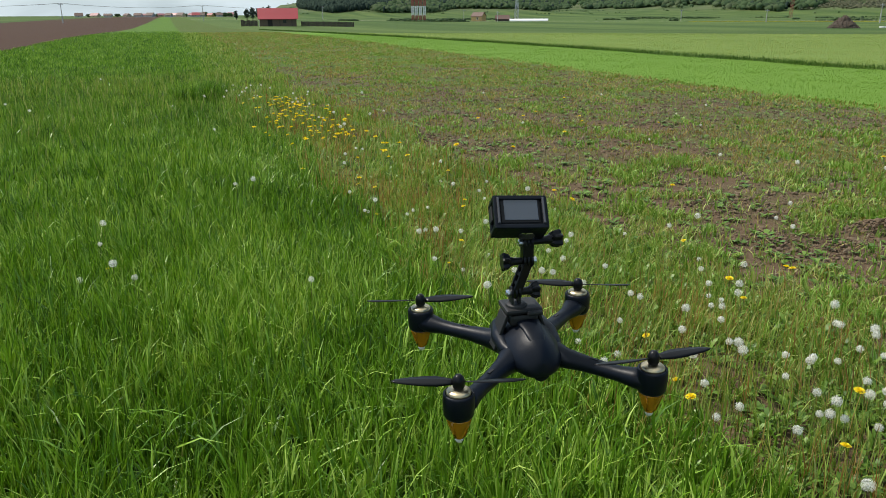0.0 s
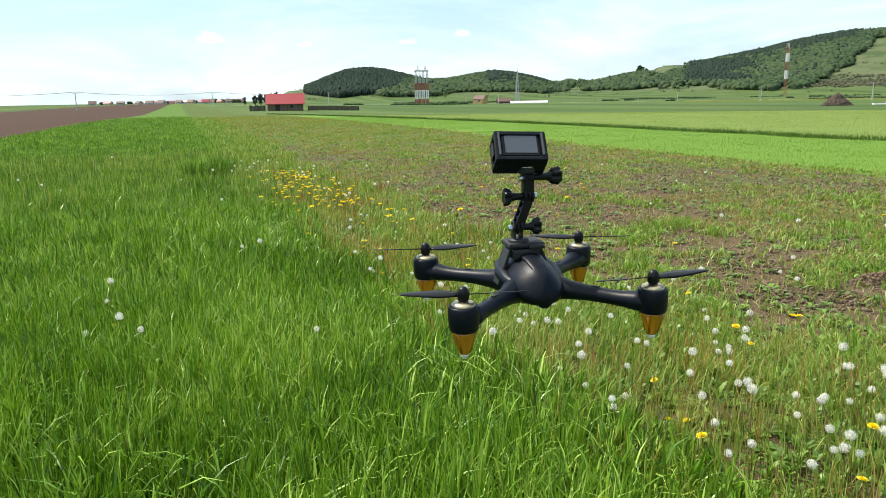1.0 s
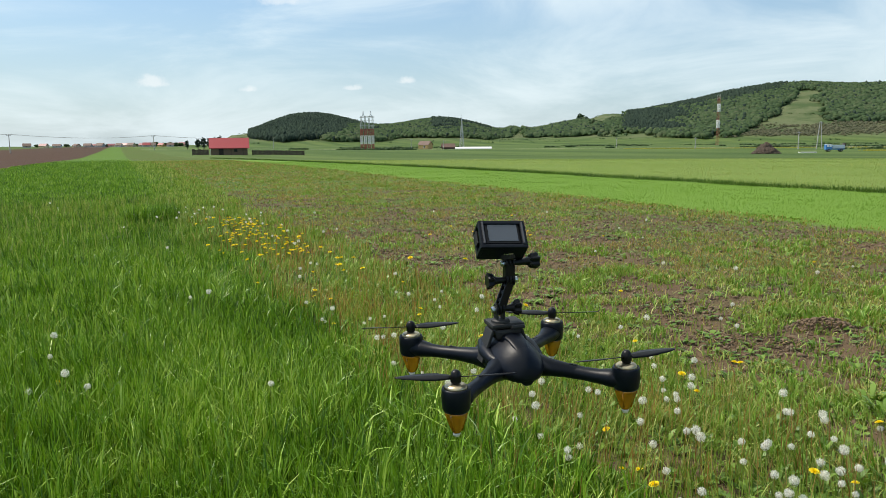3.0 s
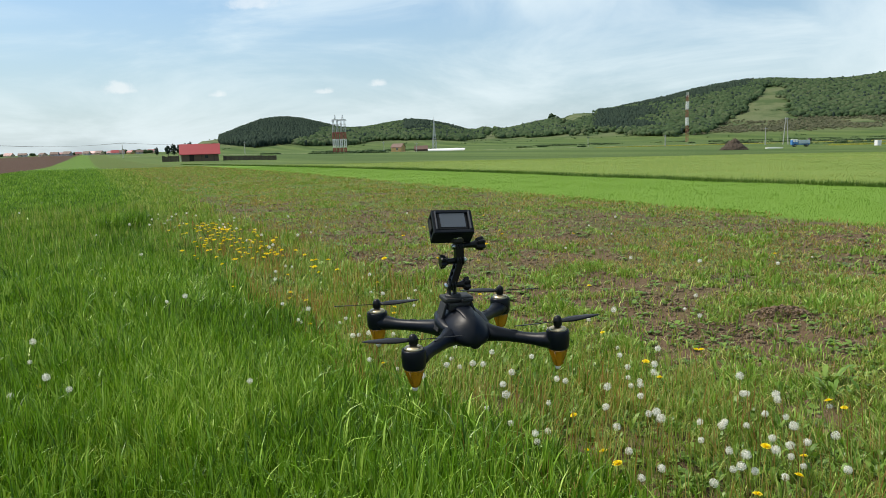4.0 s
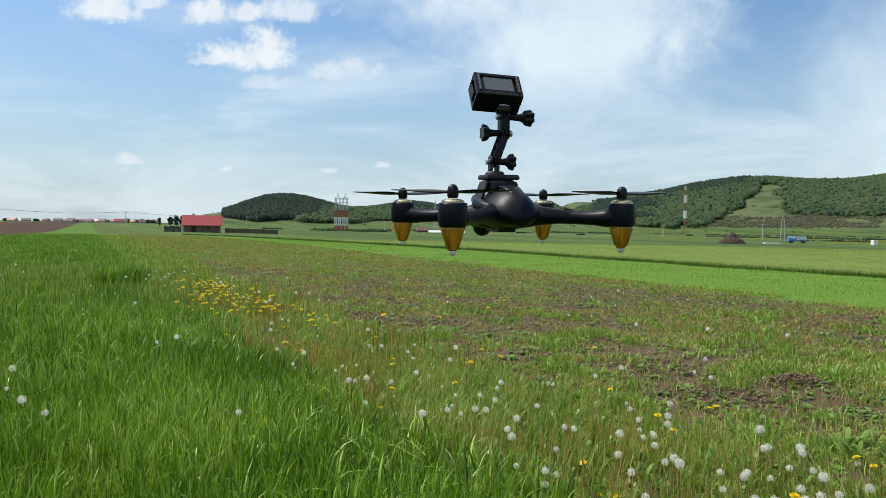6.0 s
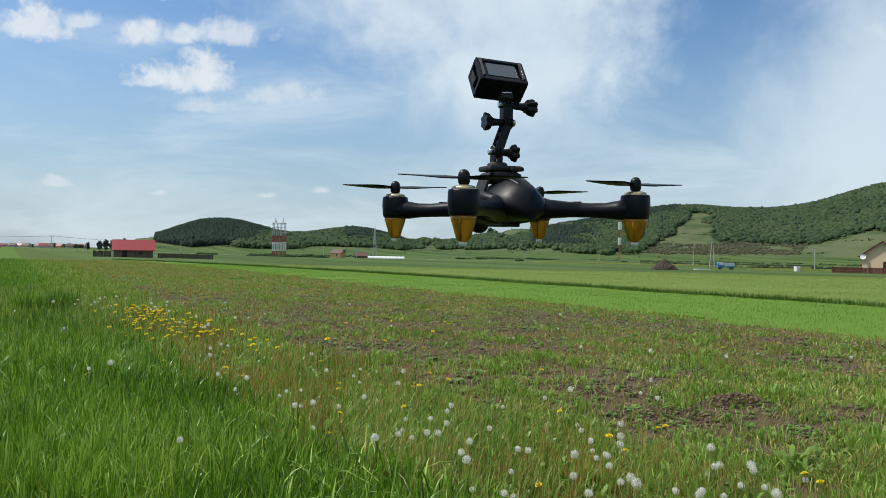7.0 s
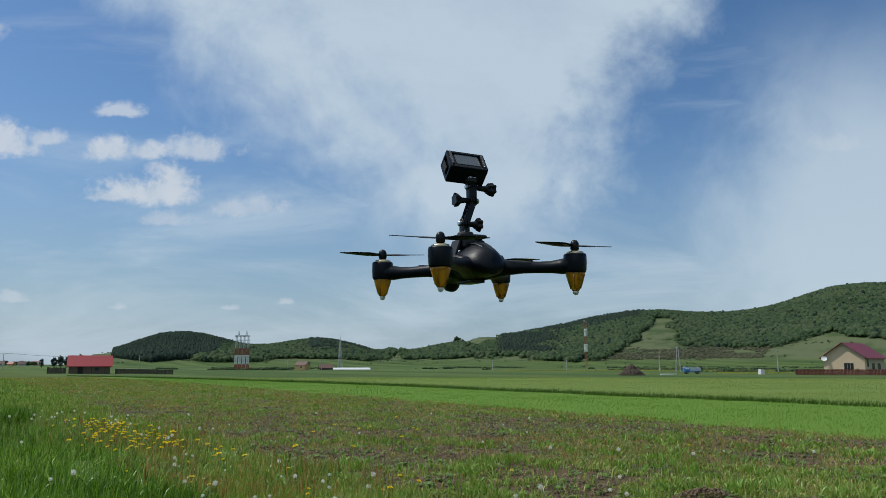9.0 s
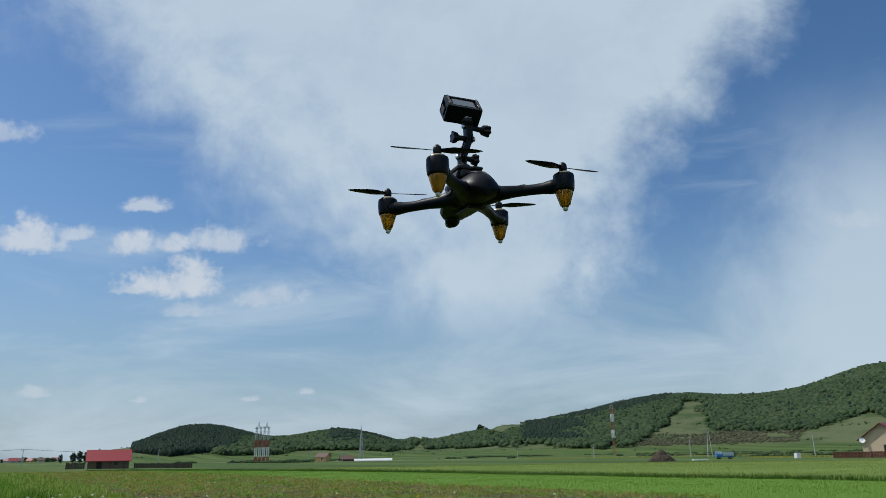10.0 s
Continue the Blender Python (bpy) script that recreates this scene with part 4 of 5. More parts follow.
def fence(name, az0, az1, dist, height, n, mat, label):
    """Posts with rows of upright boards between them."""
    x0, y0, _ = at(az0, dist)
    f = thing(name, x0, y0, 0, 0, label, "fence")
    rng = random.Random(n)
    pts = [at(az0 + (az1 - az0) * i / n, dist) for i in range(n + 1)]
    for i, (x, y, z) in enumerate(pts):
        bm = bmesh.new()
        box(bm, x - x0, y - y0, z + height * 0.52, 0.16, 0.16, height * 1.1)
        part("post", bm, mat, f)
        if i == n:
            break
        u, v, w = pts[i + 1]
        L, ang = math.hypot(u - x, v - y), math.degrees(math.atan2(v - y, u - x))
        bm = bmesh.new()
        M = Matrix.Translation((x - x0, y - y0, z)) @ pose(0, 0, 0, 0, 0, ang)
        m = max(3, int(L / 0.3))
        for k in range(m):
            hh = height * rng.uniform(0.88, 1.0)
            box(bm, L * (k + 0.5) / m, 0, hh / 2 + 0.05, L / m * 0.9, 0.03, hh, M)
        for zz in (0.3, 0.75):
            box(bm, L / 2, 0.05, height * zz, L, 0.06, 0.1, M)
        part("fence_panel", bm, mat, f)


fence("board_fence", -17.8, -16.7, 200, 1.5, 2, DARK_WOOD, "dark weathered board fence joining the barn's gable end")
fence("board_fence", -13.55, -9.75, 202, 1.25, 7, DARK_WOOD, "long dark weathered board fence running from the barn")
fence("board_fence", 35.5, 46.0, 222, 1.6, 14, RED_WOOD, "red-brown upright board fence in front of the house")

# house with beige walls behind the red-brown fence
villa = house("house", 39.1, 240, 34, 17.0, 10.5, 5.0, 8.7, BEIGE, MAROON, "beige rendered two-storey house with a maroon roof", over=0.9,
              windows=((-8.5, -1.2, 2.3, 2.2, 1.7, "-x", DARK_WOOD, 3), (-6.2, -5.25, 3.2, 0.9, 1.8, "-y", DARK_WOOD, 1), (-1.6, -5.25, 2.3, 2.0, 1.5, "-y", DARK_WOOD, 3), (3.6, -5.25, 2.3, 2.0, 1.5, "-y", DARK_WOOD, 3)))
bm = bmesh.new()
box(bm, 0, -5.6, 4.55, 17.6, 0.3, 0.3)
part("eave_board", bm, DARK_WOOD, villa)
bm = bmesh.new()
lathe(bm, [(0.10, 0.0), (0.45, 0.06), (0.72, 0.22), (0.74, 0.26), (0.3, 0.16)], 20, Matrix.Translation((-9.2, 4.8, 4.4)) @ pose(0, 0, 0, 0, -70, 20))
part("satellite_dish", bm, WHITE, villa, "white round dish")
bm = bmesh.new()
box(bm, 2.0, 0.8, 8.5, 0.7, 0.7, 1.6)
part("chimney", bm, BROWN_ROOF, villa)

# little ochre house, a brown shed and a long white tunnel
house("house", -0.5, 400, -30, 6.0, 4.6, 2.6, 4.3, YELLOW, BROWN_ROOF, "small ochre house with a brown pitched roof", windows=((-3.0, 0, 1.5, 0.9, 1.1, "-x", WHITE, 2), (0.6, -2.3, 1.4, 1.0, 1.1, "-y", WHITE, 2)))
house("shed", 1.25, 395, 5, 6.6, 4.0, 1.3, 2.9, DARK_WOOD, BROWN_ROOF, "low wooden shed under a brown roof", "shed")
x, y, z = at(3.2, 390)
tunnel = thing("greenhouse_tunnel", x, y, z, -3, "long low white plastic growing tunnel", "greenhouse")
bm = bmesh.new()
rows = []
for k in range(21):
    xx = -9.6 + 19.2 * k / 20
    hgt = 1.15 + 0.05 * (k % 2)
    rows.append([bm.verts.new((xx, -1.8 * math.cos(q), hgt * math.sin(q))) for q in np.linspace(0, math.pi, 13)])
for a, b in zip(rows, rows[1:]):
    for k in range(12):
        bm.faces.new((a[k], a[k + 1], b[k + 1], b[k]))
bm.faces.new(rows[0]), bm.faces.new(rows[-1])
part("film_cover", bm, FILM, tunnel)

# village at the end of the plain
VILLAGE = ((-25.4, 640, 8, BROWN_ROOF, BEIGE), (-24.7, 660, 9, BROWN_ROOF, WHITE), (-23.9, 650, 10, BROWN_ROOF, WHITE), (-23.2, 680, 8, MAROON, BEIGE), (-22.7, 640, 7, BROWN_ROOF, WHITE), (-21.9, 670, 11, BROWN_ROOF, BEIGE),
           (-26.6, 650, 9, BROWN_ROOF, WHITE), (-27.4, 640, 10, MAROON, BEIGE), (-28.4, 660, 9, BROWN_ROOF, WHITE), (-24.3, 700, 9, MAROON, WHITE), (-22.3, 710, 10, RED_ROOF, WHITE), (-20.9, 640, 9, RED_ROOF, WHITE), (-19.1, 690, 10, DARK_WOOD, WHITE), (-21.2, 690, 8, MAROON, WHITE), (-20.5, 650, 8, BROWN_ROOF, WHITE), (-19.9, 640, 7, RED_ROOF, YELLOW), (-19.3, 620, 8, BROWN_ROOF, WHITE), (-18.5, 640, 8, MAROON, BEIGE))
for i, (a, dd, w, roof, wall) in enumerate(VILLAGE):
    house("house", a, dd * 1.6, (i * 37) % 60 - 30, w, 6.5, 2.4, 4.4 + (i % 3) * 0.5, CONCRETE if wall is WHITE else wall, roof, "small village house at the edge of the plain", group="village houses", windows=((0, -3.25, 1.4, 1.2, 1.1, "-y", WHITE, 2),))


def bar(bm, a, b, r):
    a, b = Vector(a), Vector(b)
    d = b - a
    box(bm, 0, 0, 0, r, r, d.length, Matrix.Translation((a + b) / 2) @ d.to_track_quat("Z", "X").to_matrix().to_4x4())


def lattice(bm, x0, x1, half, z0, z1, n, r):
    """Four legs of a lattice column with crossing braces; it narrows from z0 to z1."""
    h0, h1 = half
    for i in range(n):
        t0, t1 = i / n, (i + 1) / n
        za, zb = z0 + (z1 - z0) * t0, z0 + (z1 - z0) * t1
        ha, hb = h0 + (h1 - h0) * t0, h0 + (h1 - h0) * t1
        ca, cb = x0 + (x1 - x0) * t0, x0 + (x1 - x0) * t1
        P = [(ca + sx * ha, sy * ha, za) for sx, sy in ((-1, -1), (1, -1), (1, 1), (-1, 1))]
        Q = [(cb + sx * hb, sy * hb, zb) for sx, sy in ((-1, -1), (1, -1), (1, 1), (-1, 1))]
        for k in range(4):
            bar(bm, P[k], Q[k], r)
            bar(bm, P[k], Q[(k + 1) % 4], r * 0.7)
            bar(bm, Q[k], Q[(k + 1) % 4], r * 0.7)


x, y, z = at(-4.95, 420)
pylon = thing("power_pylon", x, y, z, 5, "red and white banded steel lattice power pylon", "pylon")
pylon.scale = (0.80, 0.80, 0.735)
for z0, z1, mat in ((0.0, 3.7, RED), (3.7, 10.3, WHITE), (10.3, 15.3, RED), (15.3, 25.0, GREY)):
    for k in range(4):
        bm = bmesh.new()
        xx = -3.9 + 2.6 * k
        lattice(bm, xx, xx, ((0.75, 0.75) if z1 < 20 else (0.6, 0.35)), z0, z1, 3 if z1 < 20 else 5, 0.42 if z1 < 20 else 0.20)
        part("column", bm, mat, pylon)
    bm = bmesh.new()
    bar(bm, (-4.9, 0, z1), (4.9, 0, z1), 0.4)
    bar(bm, (-4.9, 0, z1 - 1.2), (4.9, 0, z1), 0.25)
    part("crossbeam", bm, mat, pylon)
for zz in (18.0, 21.5, 24.2):
    bm = bmesh.new()
    bar(bm, (-5.2, 0, zz), (5.2, 0, zz), 0.3)
    part("crossarm", bm, GREY, pylon)
for sx in (-1, 1):
    bm = bmesh.new()
    lattice(bm, sx * 2.6, sx * 2.6, (0.6, 0.08), 25.0, 28.6, 2, 0.16)
    part("earth_peak", bm, GREY, pylon)

x, y, z = at(2.3, 450)
mast = thing("lattice_mast", x, y, z, 20, "slender pale steel lattice mast", "mast")
bm = bmesh.new()
lattice(bm, 0, 0, (1.15, 0.12), 0, 18.2, 9, 0.16)
part("lattice", bm, GREY, mast)
bm = bmesh.new()
bar(bm, (0, 0, 18.2), (0, 0, 20.0), 0.1)
part("aerial", bm, GREY, mast)

x, y, z = at(21.1, 600)
relay = thing("radio_mast", x, y, z, 12, "red and white banded lattice radio mast", "mast")
for z0, z1, mat in ((0, 12.5, RED), (12.5, 18.5, WHITE), (18.5, 24.5, RED), (24.5, 30.5, WHITE), (30.5, 35.5, RED)):
    bm = bmesh.new()
    lattice(bm, 0, 0, (0.85, 0.80), z0, z1, 4, 0.26 if mat is WHITE else 0.11)
    part("section", bm, mat, relay)
for k in range(3):
    bm = bmesh.new()
    bar(bm, (k - 1, 0.3, 34), (k - 1, 0.3, 37.5), 0.15)
    part("aerial", bm, WHITE, relay)

# poles in the fields
def pole(az, dist, height, double=False):
    x, y, z = at(az, dist)
    p = thing("utility_pole", x, y, z - 0.2, 10, "grey concrete utility pole at the field edge", "pole", "field poles")
    for k in ((-0.5, 0.5) if double else (0,)):
        bm = bmesh.new()
        tube(bm, [((k * 2.2, 0, 0), 0.20, 0.20), ((k * 0.5, 0, height), 0.11, 0.11)], 10)
        part("shaft", bm, CONCRETE, p)
    bm = bmesh.new()
    box(bm, 0, 0, height - 0.5, 1.8, 0.12, 0.14)
    part("crossarm", bm, GREY, p)
    for k in (-0.8, 0, 0.8):
        bm = bmesh.new()
        lathe(bm, [(0.05, 0), (0.09, 0.05), (0.05, 0.14), (0.08, 0.2), (0.04, 0.28)], 10, Matrix.Translation((k, 0, height - 0.43)))
        part("insulator", bm, BROWN_ROOF, p)
    return Vector((x, y, z + height - 0.2))


for a, dd, h, dbl in ((26.4, 300, 6.6, False), (27.7, 300, 10.0, True), (34.4, 300, 8.2, False), (19.6, 330, 5.0, False), (14.0, 420, 5.5, False), (-1.6, 420, 6.0, False), (0.9, 380, 5.0, False)):
    pole(a, dd, h, dbl)
tops = [pole(a, dd, 7.5) for a, dd in ((-41.5, 300), (-29.4, 330), (-20.4, 400), (-12.0, 470))]
for k in (-0.8, 0.8):
    cu = bpy.data.curves.new("overhead_cable", "CURVE")
    cu.dimensions, cu.bevel_depth = "3D", 0.03
    for a, b in zip(tops, tops[1:]):
        sp = cu.splines.new("POLY")
        sp.points.add(20)
        for i in range(21):
            q = i / 20
            p = a.lerp(b, q)
            sp.points[i].co = (p.x + k, p.y, p.z - 4 * 1.4 * q * (1 - q), 1)
    cu.materials.append(TYRE)
    tagged(new("overhead_cable", cu), "thin dark overhead cable sagging between poles", "cable", "overhead cables")

# heap of dug earth with weeds on it
x, y, z = at(24.35, 205)
n = 420
q, rr = RNG.uniform(0, 6.283, n), np.sqrt(RNG.random(n))
hx, hy = rr * np.cos(q) * 3.3, rr * np.sin(q) * 2.4
hz = 2.5 * np.clip(1 - rr ** 1.3, 0, 1) * (0.75 + 0.5 * fractal(hx, hy, 40))
cs = np.stack([x + hx, y + hy, z + hz * 0.55], 1)
v, f = clumps(cs, np.stack([RNG.uniform(0.3, 0.6, n)] * 2 + [0.25 + hz * 0.45], 1), 0.4)
heap = thing("earth_heap", x, y, z, 0, "brown heap of dug earth in the field", "heap")
o = stuff("soil", v - np.array([x, y, z]), f, np.zeros((0, 4), int), PILE, "", "")
o.parent = heap
del o["kind"]
tree(24.0, 206, 2.7, 1.0, HAZED_BROADLEAF, "scrubby bush growing from the earth heap", "bush", 60)

# blue tipper truck
x, y, z = at(28.6, 236)
truck = thing("tipper_truck", x, y, z, -10, "small blue tipper truck with a pale grey bed", "truck")
truck.scale = (0.88, 0.88, 0.95)
bm = bmesh.new()
box(bm, -1.7, 0, 1.35, 1.9, 1.9, 1.5, bevel=0.15)
cab = part("cab", bm, BLUE, truck)
bm = bmesh.new()
box(bm, -1.7, 0, 2.12, 1.7, 1.8, 0.14, bevel=0.05)
part("cab_roof", bm, WHITE, cab)
# White paint on the cab windows stands in for the sky they reflect.
for xx, w in ((-2.05, 0.55), (-1.3, 0.65)):
    bm = bmesh.new()
    box(bm, xx, -0.96, 1.72, w, 0.06, 0.55)
    part("cab_window", bm, WHITE, cab, "window painted pale for its reflection")
bm = bmesh.new()
box(bm, 1.1, 0, 0.78, 3.6, 1.8, 0.3, bevel=0.05)
part("chassis", bm, BLUE, truck)
bm = bmesh.new()
box(bm, 1.15, 0, 1.5, 3.5, 2.0, 1.0, bevel=0.06)
for k in range(6):
    box(bm, -0.4 + 0.62 * k, -1.02, 1.5, 0.08, 0.08, 0.95)
part("tipper_bed", bm, TIPPER, truck, "pale grey ribbed tipper bed")
bm = bmesh.new()
box(bm, 3.0, 0, 2.0, 0.5, 1.9, 0.9, pose(0, 0, 0, 0, 0, 0), 0.05)
part("tailgate", bm, DARK_WOOD, truck)
for xx in (-1.7, 2.0):
    for yy in (-0.85, 0.85):
        bm = bmesh.new()
        lathe(bm, [(0.30, -0.14), (0.42, -0.14), (0.46, -0.08), (0.46, 0.08), (0.42, 0.14), (0.30, 0.14)], 20, Matrix.Translation((xx, yy, 0.46)) @ pose(0, 0, 0, 90, 0, 0))
        wheel = part("wheel", bm, TYRE, truck)
        bm = bmesh.new()
        lathe(bm, [(0.05, -0.16), (0.26, -0.13), (0.26, 0.13), (0.05, 0.16)], 16, Matrix.Translation((xx, yy, 0.46)) @ pose(0, 0, 0, 90, 0, 0))
        part("rim", bm, GREY, wheel)

x, y, z = at(33.3, 232)
bm = bmesh.new()
box(bm, 0, 0, 0.75, 1.3, 1.1, 1.3, bevel=0.06)
box(bm, 0, 0, 0.06, 1.4, 1.2, 0.12)
o = tagged(part("water_tank", bm, WHITE), "white cube-shaped tank standing on a pallet", "tank")
o.matrix_world = pose(x, y, z, 0, 0, 12)
x, y, z = at(27.0, 215)
bm = bmesh.new()
for k in range(7):
    box(bm, -1.9 + 0.62 * k, 0.1 * (k % 2), 0.16, 0.58, 1.2, 0.3, bevel=0.04)
o = tagged(part("concrete_slabs", bm, WHITE), "row of pale concrete slabs lying on the field", "slab")
o.matrix_world = pose(x, y, z - 0.02)


# ---------------------------------------------------------------- meadow, weeds and dandelions
EYE = np.array([-0.1, -0.95])


def scatter(r0, r1, az0, az1, density):
    """Random places in a sector of the land; density is places per square metre as a function of distance."""
    out = []
    edges = np.geomspace(r0, r1, 40)
    for a, b in zip(edges, edges[1:]):
        n = RNG.poisson(density((a + b) / 2) * 0.5 * (b * b - a * a) * radians(az1 - az0))
        r, q = np.sqrt(RNG.uniform(a * a, b * b, n)), np.radians(RNG.uniform(az0, az1, n))
        out.append(np.stack([EYE[0] + r * np.sin(q), EYE[1] + r * np.cos(q), r], 1))
    return np.vstack(out)


def blades(name, x, y, h, w, bend, mat, label, category, wind=0.5, heading=None, far=False):
    """Bent, tapering blades of three joints, facing every way, leaning in drifts."""
    n = len(x)
    z = land(x, y) - 0.01
    face = RNG.uniform(0, 6.283, n)
    drift = 6.283 * fractal(x * 0.45, y * 0.45, 50) * 1.6
    lean = np.where(RNG.random(n) < wind, drift + RNG.normal(0, 0.5, n), RNG.uniform(0, 6.283, n) if heading is None else heading + RNG.normal(0, 0.6, n))
    amount = bend * RNG.gamma(2.0, 0.5, n)
    amount = np.minimum(amount, 1.3)
    v = np.empty((n, 7, 3))
    for i, (t, k) in enumerate(((0.0, 0.8), (0.42, 1.0), (0.78, 0.62), (1.0, 0.0))):
        rise = h * t * (1 - 0.32 * amount * t * t)
        off = h * amount * t ** 2.2 * 0.75
        cx, cy, cz = x + np.cos(lean) * off, y + np.sin(lean) * off, z + rise
        if k:
            v[:, 2 * i] = np.stack([cx - np.cos(face) * w * k / 2, cy - np.sin(face) * w * k / 2, cz], 1)
            v[:, 2 * i + 1] = np.stack([cx + np.cos(face) * w * k / 2, cy + np.sin(face) * w * k / 2, cz], 1)
        else:
            v[:, 6] = np.stack([cx, cy, cz], 1)
    if far:   # one joint is enough at a distance
        v = v[:, (0, 1, 6)]
        return stuff(name, v.reshape(-1, 3), 3 * np.arange(n)[:, None] + np.arange(3), np.zeros((0, 4), int), mat, label, category)
    base = 7 * np.arange(n)[:, None]
    quads = np.concatenate([base + np.array([0, 1, 3, 2]), base + np.array([2, 3, 5, 4])])
    tris = base + np.array([4, 5, 6])
    return stuff(name, v.reshape(-1, 3), tris, quads, mat, label, category)


def across(x, y):
    """Distance across the strips of field, whose edges run side by side."""
    return x + 0.42 * y


def margin(y):
    """Where, across the strips, the meadow gives way to the weedy margin."""
    return 0.85 + 0.9 * np.exp(-np.maximum(y, 0) / 4.0)


# tall meadow grass, in tufts that splay outwards
p = scatter(0.3, 130, -62, 48, lambda r: 4300 if r < 4.2 else 4300 * (4.2 / r) ** 1.6)
x, y, r = p.T
tuft = 0.085
gx, gy = np.round(x / tuft), np.round(y / tuft)
cx = (gx + 0.8 * (np.random.default_rng(3).random((512, 512))[gx.astype(int) % 512, gy.astype(int) % 512] - 0.5)) * tuft
cy = (gy + 0.8 * (np.random.default_rng(4).random((512, 512))[gx.astype(int) % 512, gy.astype(int) % 512] - 0.5)) * tuft
pull = 0.62 * (1 - step(r, 6, 11))
x, y = x + pull * (cx - x) + RNG.normal(0, 0.007, len(x)), y + pull * (cy - y) + RNG.normal(0, 0.007, len(y))
out = np.arctan2(y - cy, x - cx)
s = across(x, y) + 0.7 * (fractal(x * 0.8, y * 0.8, 60) - 0.5) - margin(y)
k = (s < 0.15) & (s > -9.9) & (RNG.random(len(s)) > step(r, 40, 130))
x, y, r, s, out, gx, gy = x[k], y[k], r[k], s[k], out[k], gx[k], gy[k]
vigour = np.random.default_rng(5).random((512, 512))[gx.astype(int) % 512, gy.astype(int) % 512]
tall = 0.13 + 0.20 * fractal(x * 0.7, y * 0.7, 61) + 0.09 * vigour
h = tall * (0.45 + 0.75 * RNG.random(len(x)) ** 0.8) * (1 - 0.30 * step(s, -1.0, 0.2)) * (1 - 0.5 * step(r, 7, 24))
w = 0.0080 * RNG.uniform(0.45, 1.5, len(x)) * np.maximum(1, r / 4.6) ** 0.8
for k, name, far in ((r < 10, "meadow_grass", False), (r >= 10, "distant_meadow", True)):
    blades(name, x[k], y[k], h[k], w[k], 0.36, GRASS, "tall lush green meadow grass in full growth", "grass", 0.12, out[k], far)
# dark lush tuft out in the meadow
q, k = RNG.uniform(0, 6.283, 1500), np.sqrt(RNG.random(1500))
x, y = -5.9 + 0.55 * k * np.cos(q), 14.3 + 0.7 * k * np.sin(q)
blades("lush_tuft", x, y, RNG.uniform(0.25, 0.5, 1500), 0.012, 0.4, GRASS, "taller dark green tuft standing in the meadow", "grass", 0.1)
# broader leaves that arch over
p = scatter(1.2, 14, -45, 45, lambda r: 300 if r < 5 else 300 * (5 / r) ** 1.6)
x, y, r = p.T
s = across(x, y) - margin(y)
k = (s < 0.1) & (s > -8.0) & (fractal(x * 1.1, y * 1.1, 62) > 0.36)
x, y, r = x[k], y[k], r[k]
blades("arching_grass", x, y, RNG.uniform(0.18, 0.36, len(x)), 0.0115 * RNG.uniform(0.6, 1.3, len(x)), 0.85, GRASS, "broad arching grass leaves among the meadow", "grass", 0.1)
# the same meadow behind and beside
p = scatter(0.25, 9, 48, 298, lambda r: 700 if r < 3 else 260)
x, y, r = p.T
s = across(x, y)
k = (s < 1.7) & (s > -8.6)
x, y = x[k], y[k]
blades("meadow_grass", x, y, RNG.uniform(0.15, 0.4, len(x)), 0.012, 0.42, GRASS, "tall green meadow grass round the standing place", "grass", 0.3)
# pale seed stalks that stand above the meadow
p = scatter(1.6, 22, -45, 40, lambda r: 26)
x, y, r = p.T
s = across(x, y)
k = (s < 1.2) & (s > -8.0)
x, y, r = x[k], y[k], r[k]
blades("grass_stalks", x, y, RNG.uniform(0.24, 0.40, len(x)), 0.003 * np.maximum(1, r / 4), 0.3, PALE, "pale thin stalks standing out of the meadow grass", "grass")

# weedy strip between meadow and plot: straw, grass, leaves
p = scatter(1.6, 90, -40, 62, lambda r: 1900 if r < 5 else 1900 * (5 / r) ** 1.5)
x, y, r = p.T
s = across(x, y) + 0.8 * (fractal(x, y, 66) - 0.5) - margin(y)
k = (s > -0.2) & (s < 2.0) & (RNG.random(len(x)) < (1.1 - 0.35 * np.abs(s - 0.7)) * (0.35 + 0.65 * step(fractal(x * 2.6, y * 2.6, 65), 0.38, 0.56)))
x, y, r = x[k], y[k], r[k]
w = 0.0048 * RNG.uniform(0.6, 1.4, len(x)) * np.maximum(1, r / 5) ** 0.85
blades("verge_grass", x, y, RNG.uniform(0.05, 0.22, len(x)), w * 1.15, 0.45, PLOT, "thin yellowish grass along the field margin", "grass")
k = (RNG.random(len(x)) < 0.09 + 0.26 * (fractal(x * 1.3, y * 1.3, 67) > 0.54)) & (RNG.random(len(x)) > step(r, 7, 16))
blades("straw_stalks", x[k], y[k], RNG.uniform(0.10, 0.26, k.sum()), w[k] * 0.75, 0.3, STRAW, "dry brown stalks along the field margin", "straw")
k = (fractal(x * 1.6, y * 1.6, 68) > 0.52) & (RNG.random(len(x)) < 0.17) & (RNG.random(len(x)) > step(r, 10, 24))
blades("russet_stalks", x[k], y[k], RNG.uniform(0.14, 0.34, k.sum()), w[k] * 0.8, 0.2, RUSSET, "reddish brown sorrel stalks standing in the margin", "weeds")
k = (fractal(x * 1.4, y * 1.4, 69) > 0.48) & (RNG.random(len(x)) < 0.6)
blades("fresh_grass", x[k], y[k], RNG.uniform(0.06, 0.20, k.sum()), w[k] * 1.7, 0.6, FRESH, "fresh green grass clumps in the field margin", "grass")

